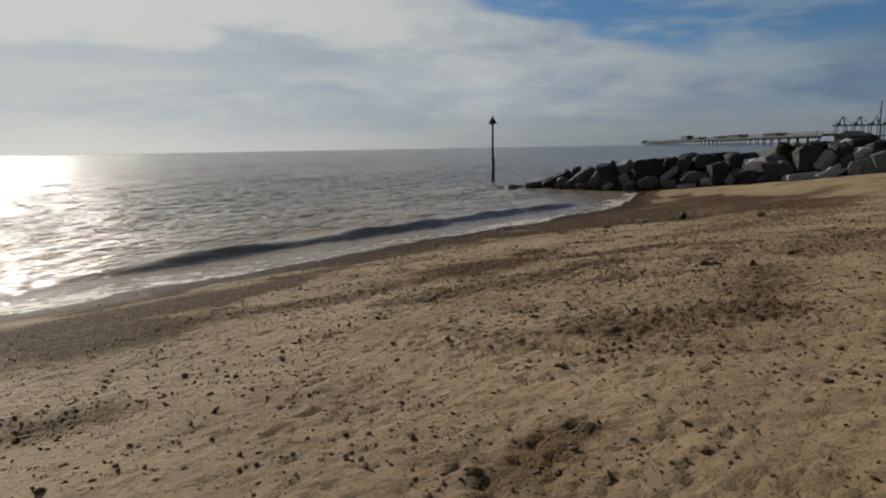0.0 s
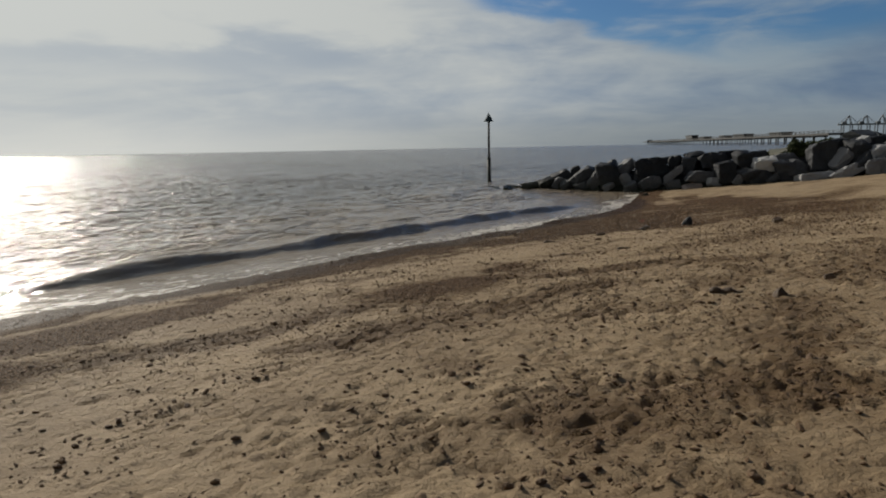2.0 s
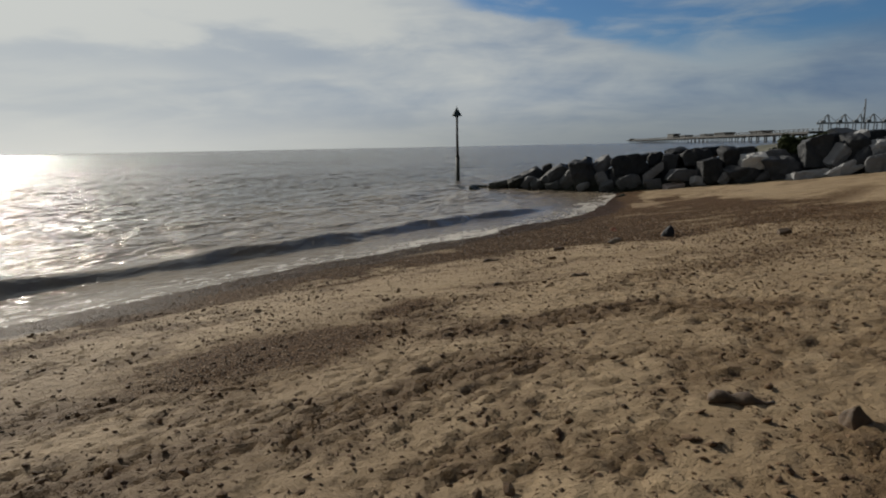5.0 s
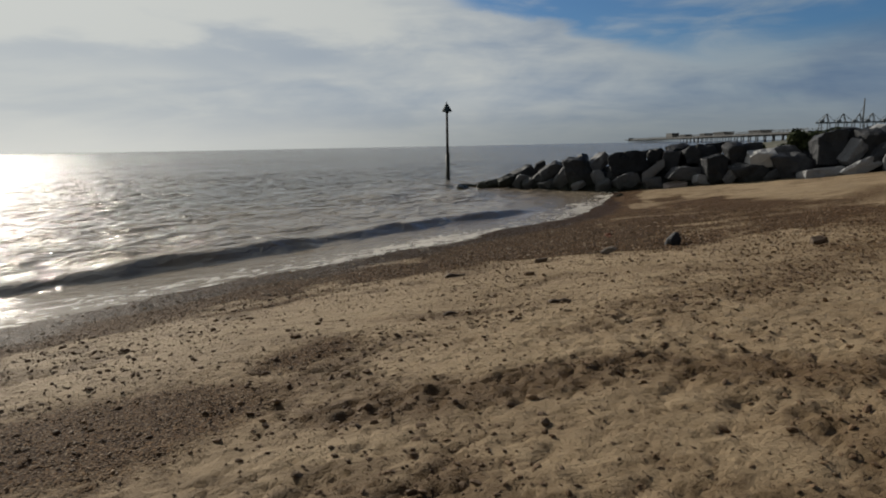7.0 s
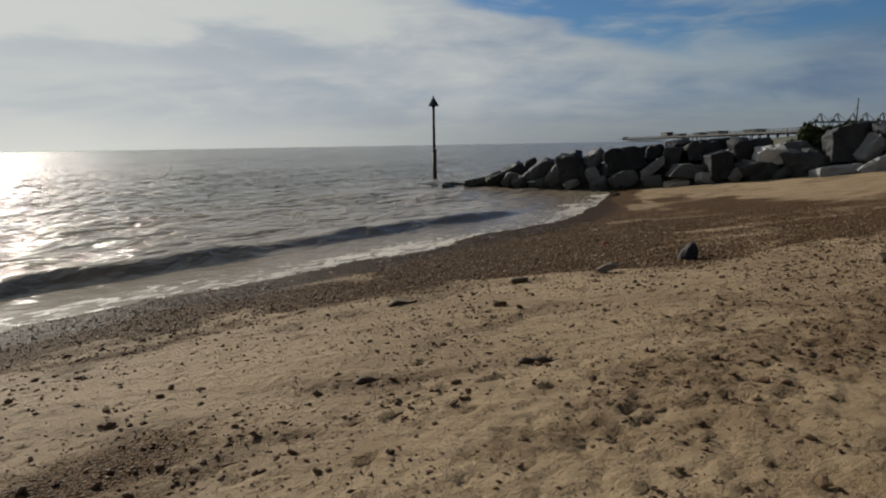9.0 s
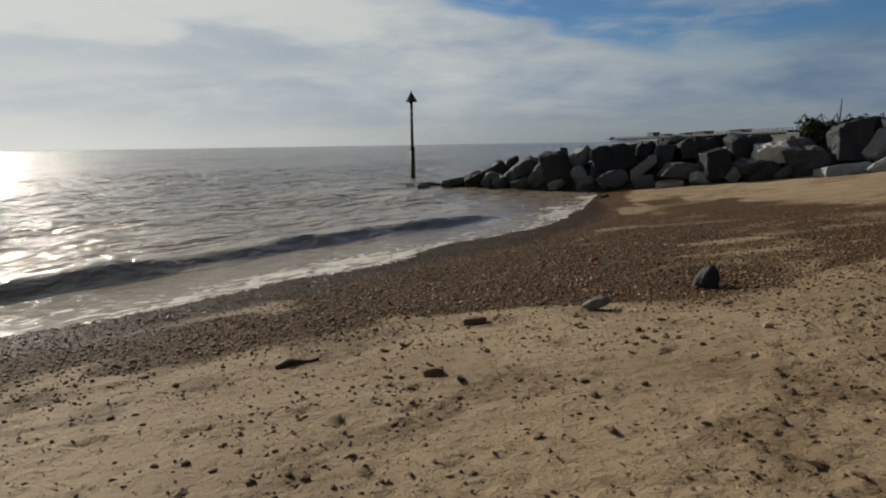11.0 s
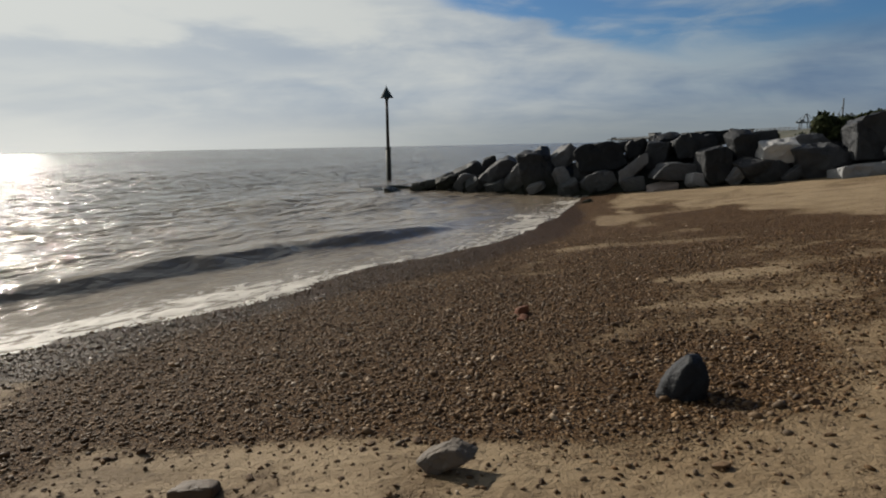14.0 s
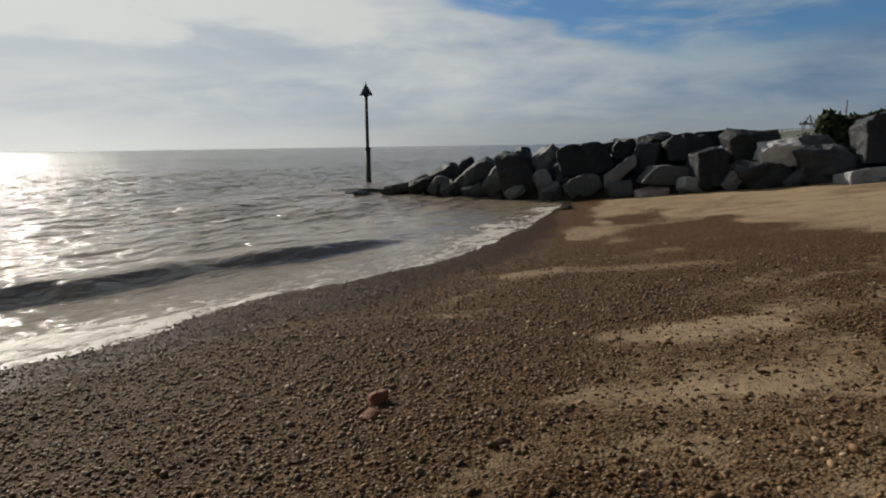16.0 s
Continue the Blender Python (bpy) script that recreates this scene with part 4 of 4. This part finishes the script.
def shrub(x, y, z, r, h, seed):
    rng = random.Random(seed)
    root = tagged(new("shrub"), "dense dark green coastal shrub on the bank behind the groyne", "shrub", "shrubs on the bank")
    root.location = (x, y, z - 0.25)
    bm = bmesh.new()
    for k in range(7):
        a = k / 7 * math.tau + rng.uniform(-0.3, 0.3)
        mid = Vector((math.cos(a) * r * 0.3, math.sin(a) * r * 0.3, h * 0.45))
        end = Vector((math.cos(a) * r * 0.7, math.sin(a) * r * 0.7, h * rng.uniform(0.6, 0.85)))
        rod(bm, (0, 0, -0.1), mid, 0.05, 0.035, 6)
        rod(bm, mid, end, 0.035, 0.012, 6)
    part("stems", bm, BARK, root)
    nrm = np.random.default_rng(seed)
    lobes = [(nrm.uniform(-0.65, 0.65) * r, nrm.uniform(-0.65, 0.65) * r, nrm.uniform(0.4, 0.78) * h, nrm.uniform(0.3, 0.5) * r) for _ in range(9)]
    n = 3600
    pick = nrm.integers(0, len(lobes), n)
    lob = np.array(lobes)[pick]
    v = nrm.normal(size=(n, 3))
    v /= np.linalg.norm(v, axis=1)[:, None]
    c = lob[:, :3] + v * (lob[:, 3:] * nrm.uniform(0.55, 1.1, (n, 1))) * np.array((1, 1, 0.75 * h / r))
    c[:, 2] = np.clip(c[:, 2], 0.02, None)
    a = nrm.normal(size=(n, 3))
    a /= np.linalg.norm(a, axis=1)[:, None]
    b = np.cross(a, v + 0.01)
    b /= np.linalg.norm(b, axis=1)[:, None]
    s = nrm.uniform(0.07, 0.15, (n, 1))
    quad = np.stack([c - a * s, c + b * s * 0.5, c + a * s, c - b * s * 0.5], 1).reshape(-1, 3)
    me = mesh_from_arrays("crown", quad, np.arange(n * 4).reshape(n, 4), LEAF, False)
    ob = new("crown", me)
    ob.parent = root


for k, (x, r, h) in enumerate(((18.9, 0.7, 1.15), (19.9, 0.75, 1.3), (21.4, 0.9, 1.72), (22.7, 1.0, 1.66), (24.1, 1.05, 1.7), (25.6, 1.1, 1.72), (27.2, 1.2, 1.75), (29.0, 1.3, 1.8),
                               (31.0, 1.4, 1.85), (33.2, 1.5, 1.9), (36.0, 1.8, 2.0))):
    x += 0.7
    y, z = 43.9 - 0.42 * (x - 18.0), 1.1 if x < 21.5 else 1.42
    shrub(x, y, z, r, h, 60 + k)


for k, (x, y, z, r, h) in enumerate(((20.5, 41.3, 2.1, 0.8, 1.05), (21.9, 41.0, 2.15, 0.85, 1.1), (18.9, 42.6, 1.8, 0.55, 0.8))):
    shrub(x, y, z, r, h, 90 + k)


# ---- far off: pier, coast, port ----
def pier():
    root = tagged(new("pier"), "long timber seaside pier on piles, far across the water", "pier")
    eye = Matrix.Translation((1.4, 4.9, 2.8))
    root.matrix_world = eye @ Matrix.Scale(2.0, 4) @ eye.inverted()
    a, b = Vector((266, 900, 0)), Vector((160, 285, 0))
    along = (b - a).normalized()
    side = Vector((-along.y, along.x, 0))
    length = (b - a).length
    m = Matrix.Translation(a) @ Matrix(((along.x, side.x, 0, 0), (along.y, side.y, 0, 0), (0, 0, 1, 0), (0, 0, 0, 1)))
    part("deck", box(bmesh.new(), (0, -3, 5.1), (length, 3, 6.0), m), PIER_WOOD, root)
    part("pier_head", box(bmesh.new(), (-6, -7, 5.0), (22, 7, 6.0), m), PIER_WOOD, root)
    for s in (-2.9, 2.9):
        bm = bmesh.new()
        for h in (6.5, 7.1):
            box(bm, (0, s - 0.05, h - 0.06), (length, s + 0.05, h + 0.06), m)
        for i in range(int(length / 6)):
            box(bm, (i * 6, s - 0.08, 6.0), (i * 6 + 0.16, s + 0.08, 7.15), m)
        part("railing", bm, PIER_WOOD, root)
    pile = bmesh.new()
    box(pile, (-0.25, -0.25, -2.5), (0.25, 0.25, 5.1))
    first = part("post", pile, PIER_WOOD, root)
    first.matrix_basis = m @ Matrix.Translation((2, -2.4, 0))
    for i in range(46):
        for s in (-2.4, 2.4):
            if i or s > 0:
                ob = new("post", first.data)
                ob.parent = root
                ob.matrix_basis = m @ Matrix.Translation((2 + i * 13.4, s, 0))
    for i in range(46):
        bm = box(bmesh.new(), (1.6 + i * 13.4, -3.2, 4.4), (2.4 + i * 13.4, 3.2, 5.1), m)
        part("crossbeam", bm, PIER_WOOD, root)
    for p, w, h in ((285, 30, 3.2), (0, 8, 1.6), (345, 22, 1.4), (420, 16, 1.3), (462, 26, 1.5), (540, 20, 1.2)):
        bm = bmesh.new()
        box(bm, (p, -2.6, 6.0), (p + w, 2.6, 6.0 + h), m)
        cabin = part("cabin", bm, PIER_WALL, root, "small dark pier building")
        part("roof", box(bmesh.new(), (p - 0.6, -3.2, 6.0 + h), (p + w + 0.6, 3.2, 6.4 + h), m), PIER_WOOD, cabin)


pier()


def far_coast():
    """A low wooded strip of land behind the groyne, running out to the port."""
    line = ((120, 215), (158, 285), (260, 420), (520, 800), (800, 1500), (1010, 1840), (1300, 1900), (1900, 1800), (2600, 1500), (2400, 400), (900, 150), (150, 120))
    bm = bmesh.new()
    rng = random.Random(3)
    low, top = [], []
    for x, y in line:
        low.append(bm.verts.new((x, y, -1)))
        top.append(bm.verts.new((x + rng.uniform(-3, 3), y + rng.uniform(-3, 3), 2.6)))
    n = len(line)
    for i in range(n):
        bm.faces.new((low[i], low[(i + 1) % n], top[(i + 1) % n], top[i]))
    bm.faces.new(top)
    bmesh.ops.recalc_face_normals(bm, faces=bm.faces)
    tagged(part("backdrop_coast", bm, LAND), "low dark coast beyond the groyne", "coast", kind="structure")


far_coast()


def shed(x, y, w, d, h, rz, mat, label):
    root = tagged(new("shed"), label, "building", "sheds along the coast")
    root.matrix_world = pose(x, y, 2.5, 0, 0, rz)
    part("wall", box(bmesh.new(), (-w / 2, -d / 2, 0), (w / 2, d / 2, h)), PIER_WALL, root)
    bm = bmesh.new()
    vs = [bm.verts.new(p) for p in ((-w / 2 - 0.4, -d / 2 - 0.4, h), (w / 2 + 0.4, -d / 2 - 0.4, h), (w / 2 + 0.4, d / 2 + 0.4, h), (-w / 2 - 0.4, d / 2 + 0.4, h), (-w / 2 - 0.4, 0, h + d * 0.22), (w / 2 + 0.4, 0, h + d * 0.22))]
    for f in ((0, 1, 5, 4), (2, 3, 4, 5), (0, 4, 3), (1, 2, 5), (0, 3, 2, 1)):
        bm.faces.new([vs[i] for i in f])
    part("roof", bm, mat, root, "pale ridged roof" if mat is WHITE_ROOF else "")
    for i in range(3):
        part("window", box(bmesh.new(), (-w / 2 + w * (i + 0.6) / 3.4, -d / 2 - 0.06, h * 0.35), (-w / 2 + w * (i + 0.6) / 3.4 + w * 0.12, -d / 2 + 0.02, h * 0.75)), STEEL_DARK, root)


for k in range(9):
    t = k / 8
    shed(178 + 70 * t, 300 + 105 * t, 11 + 3 * (k % 3), 8, 2.6 + 0.7 * (k % 2), 30 + 7 * k, WHITE_ROOF if k in (2, 5) else PIER_WALL,
         "pale-roofed low shed on the far coast" if k in (2, 5) else "dark low shed on the far coast")


def port_crane(x, y, raised):
    root = tagged(new("port_crane"), "distant container crane with its boom raised" if raised else "distant ship-to-shore container crane with boom down", "crane", "port cranes")
    root.matrix_world = pose(x, y, 2.5, 0, 0, -12)
    for lx in (-11, 11):
        for ly in (-9, 9):
            part("leg", rod(bmesh.new(), (lx, ly, 0), (lx * 0.92, ly, 40), 1.5, 1.3, 6), HAZED_CRANE, root)
    for ly in (-9, 9):
        part("portal_beam", box(bmesh.new(), (-12, ly - 1.0, 12), (12, ly + 1.0, 14.5)), HAZED_CRANE, root)
        part("sill_beam", box(bmesh.new(), (-12, ly - 1.2, 1), (12, ly + 1.2, 3)), HAZED_CRANE, root)
    part("girder", box(bmesh.new(), (-22, -3, 39), (13, 3, 43)), HAZED_CRANE, root)
    part("machine_house", box(bmesh.new(), (-12, -4.5, 43), (-2, 4.5, 48)), HAZED_CRANE, root)
    bm = bmesh.new()
    for ly in (-5, 5):
        rod(bm, (10, ly, 40), (4, ly * 0.3, 64), 1.1, 0.8, 6)
        rod(bm, (-8, ly, 43), (4, ly * 0.3, 64), 0.9, 0.7, 6)
    part("apex_frame", bm, HAZED_CRANE, root)
    if raised:
        part("boom", rod(bmesh.new(), (12, 0, 41), (13.5, 0, 102), 2.4, 1.6, 6), HAZED_CRANE, root)
        part("tie_bar", rod(bmesh.new(), (4, 0, 64), (13, 0, 84), 0.5, 0.5, 6), HAZED_CRANE, root)
    else:
        part("boom", box(bmesh.new(), (13, -2.4, 39), (30, 2.4, 42.6)), HAZED_CRANE, root)
        part("tie_bar", rod(bmesh.new(), (4, 0, 64), (28, 0, 42), 0.6, 0.6, 6), HAZED_CRANE, root)
        part("backstay", rod(bmesh.new(), (4, 0, 64), (-21, 0, 43), 0.6, 0.6, 6), HAZED_CRANE, root)
    return root


low_crane = port_crane(1048, 1811, False)
for x in (1093, 1170, 1215, 1262):
    copy_thing(low_crane, pose(x, 1811, 2.5, 0, 0, -12))
port_crane(1136, 1811, True)


# ---- pebbles and beach litter ----
def stone_variants(count, squash, plain=False):
    out = []
    for k in range(count):
        bm = bmesh.new()
        if plain:
            tips = [bm.verts.new(p) for p in ((1, 0, 0), (0, 1, 0), (-1, 0, 0), (0, -1, 0), (0, 0, 1), (0, 0, -1))]
            for i in range(4):
                bm.faces.new((tips[i], tips[(i + 1) % 4], tips[4]))
                bm.faces.new((tips[(i + 1) % 4], tips[i], tips[5]))
            bm.verts.index_update()
        else:
            bmesh.ops.create_icosphere(bm, subdivisions=1, radius=1.0)
        rng = random.Random(900 + k)
        stretch = Vector((rng.uniform(1.1, 1.8) if plain else rng.uniform(0.9, 1.45), rng.uniform(0.65, 1.0), rng.uniform(*squash)))
        co = np.array([[v.co[i] * stretch[i] * rng.uniform(0.86, 1.12) for i in range(3)] for v in bm.verts])
        tri = np.array([[v.index for v in f.verts] for f in bm.faces])
        bm.free()
        out.append((co, tri))
    return out


def scatter(name, x, y, size, variants, mat, seed, sink=0.25, smooth=True):
    rng = np.random.default_rng(seed)
    n = len(x)
    z = ground_z(x, y)
    kind = rng.integers(0, len(variants), n)
    cos, tris, base = [], [], 0
    for k, (co, tri) in enumerate(variants):
        sel = np.nonzero(kind == k)[0]
        a = rng.uniform(0, math.tau, len(sel))
        tx, ty = rng.normal(0, 0.25, len(sel)), rng.normal(0, 0.25, len(sel))
        sc = size[sel]
        p = co[None] * sc[:, None, None]
        px = p[..., 0] * np.cos(a)[:, None] - p[..., 1] * np.sin(a)[:, None]
        py = p[..., 0] * np.sin(a)[:, None] + p[..., 1] * np.cos(a)[:, None]
        pz = p[..., 2] + px * tx[:, None] + py * ty[:, None]
        flat = co[:, 2].max()
        q = np.stack([px + x[sel][:, None], py + y[sel][:, None], pz + (z[sel] + sc * flat * (1 - 2 * sink))[:, None]], -1)
        cos.append(q.reshape(-1, 3))
        tris.append((tri[None] + (np.arange(len(sel)) * len(co))[:, None, None] + base).reshape(-1, 3))
        base += len(sel) * len(co)
    co = np.concatenate(cos)
    return new(name, mesh_from_arrays(name, co, np.concatenate(tris), mat, smooth, {"wet": wet_mask(co[:, 0], co[:, 1])}))


def litter():
    rng = np.random.default_rng(21)
    n = 560000
    x, y = rng.uniform(-9, 15, n), rng.uniform(2.0, 32, n)
    m = shingle_mask(x, y)
    u, s = shore_axes(x, y)
    above = s + shore_w(u) > -0.5
    far = np.hypot(x - 6.0, y - 21.5)
    keep = above & (rng.uniform(0, 1, n) < m ** 1.3 * np.clip(1.3 - far / 7.5, 0.06, 1))
    xs, ys = x[keep][:36500], y[keep][:36500]
    size = 0.008 + 0.021 * rng.beta(1.2, 4.5, len(xs))
    ob = scatter("shingle", xs, ys, size, stone_variants(6, (0.45, 0.75)), PEBBLES, 5)
    tagged(ob, "brown and grey wave-worn shingle lying in drifts", "shingle", kind="stuff")

    x, y = rng.uniform(-8, 14, n), rng.uniform(2.0, 30, n)
    u, s = shore_axes(x, y)
    drift = litter_mask(x, y)
    thin = 0.4 + 0.6 * smooth01(4.5, 9.5, y + 0.6 * x)
    clump = fbm(x * 0.7, y * 0.7, 3, 301) * 0.6 + fbm(x * 2.3, y * 2.3, 2, 311) * 0.4
    keep = (s + shore_w(u) > 1.5) & (rng.uniform(0, 1, n) < thin * (0.22 * smooth01(0.40, 0.66, clump) + 0.012) + 0.6 * drift ** 1.5)
    xs, ys = x[keep][:33000], y[keep][:33000]
    size = 0.005 + 0.024 * rng.beta(1.0, 5.5, len(xs))
    size = np.where(rng.uniform(0, 1, len(xs)) < 0.05, size * 1.9, size)
    # crumbs of peat and small stones sprinkled on the smoother sand by the shingle
    cx, cy = rng.uniform(-5.0, 11.0, 120000), rng.uniform(2.2, 23.0, 120000)
    cu, cs = shore_axes(cx, cy)
    patchy = 0.05 + 0.34 * smooth01(0.42, 0.62, fbm(cx * 1.1, cy * 1.1, 3, 431)) + 0.45 * litter_mask(cx, cy)
    some = (cs + shore_w(cu) > 2.0) & (rng.uniform(0, 1, 120000) < patchy * (1 - shingle_mask(cx, cy)))
    cx, cy = cx[some][:17000], cy[some][:17000]
    ob = scatter("beach_litter", xs, ys, size, stone_variants(9, (0.35, 0.75), True), CLODS, 6, 0.2, False)
    tagged(ob, "dark scraps of weed and shell strewn on sand", "debris", kind="stuff")
    size = np.clip(0.0095 * np.exp(rng.normal(0, 0.55, len(cx))), 0.005, 0.036)
    ob = scatter("beach_crumbs", cx, cy, size, stone_variants(10, (0.4, 0.75)), CLODS, 9, 0.25, False)
    tagged(ob, "dark brown clods of peat and damp sand on dry sand", "debris", kind="stuff")

    shapes = []
    for co, tri in stone_variants(6, (0.5, 0.8)):
        me = mesh_from_arrays("pebble", co, tri, PEBBLE, True)
        shapes.append(me)
    x, y = rng.uniform(-3, 11, 6000), rng.uniform(9, 26, 6000)
    m = shingle_mask(x, y)
    u, s = shore_axes(x, y)
    ok = np.nonzero((s + shore_w(u) > 0.4) & (rng.uniform(0, 1, 6000) < 0.05 + 0.5 * m))[0][:290]
    z = ground_z(x, y)
    for i in ok:
        ob = new("pebble", shapes[int(rng.integers(0, 6))])
        ob.parent = GROUND
        r = float(rng.uniform(0.017, 0.034))
        ob.matrix_basis = pose(x[i], y[i], z[i] + r * 0.3, rng.uniform(-12, 12), rng.uniform(-12, 12), rng.uniform(0, 360)) @ Matrix.Scale(r, 4)


litter()
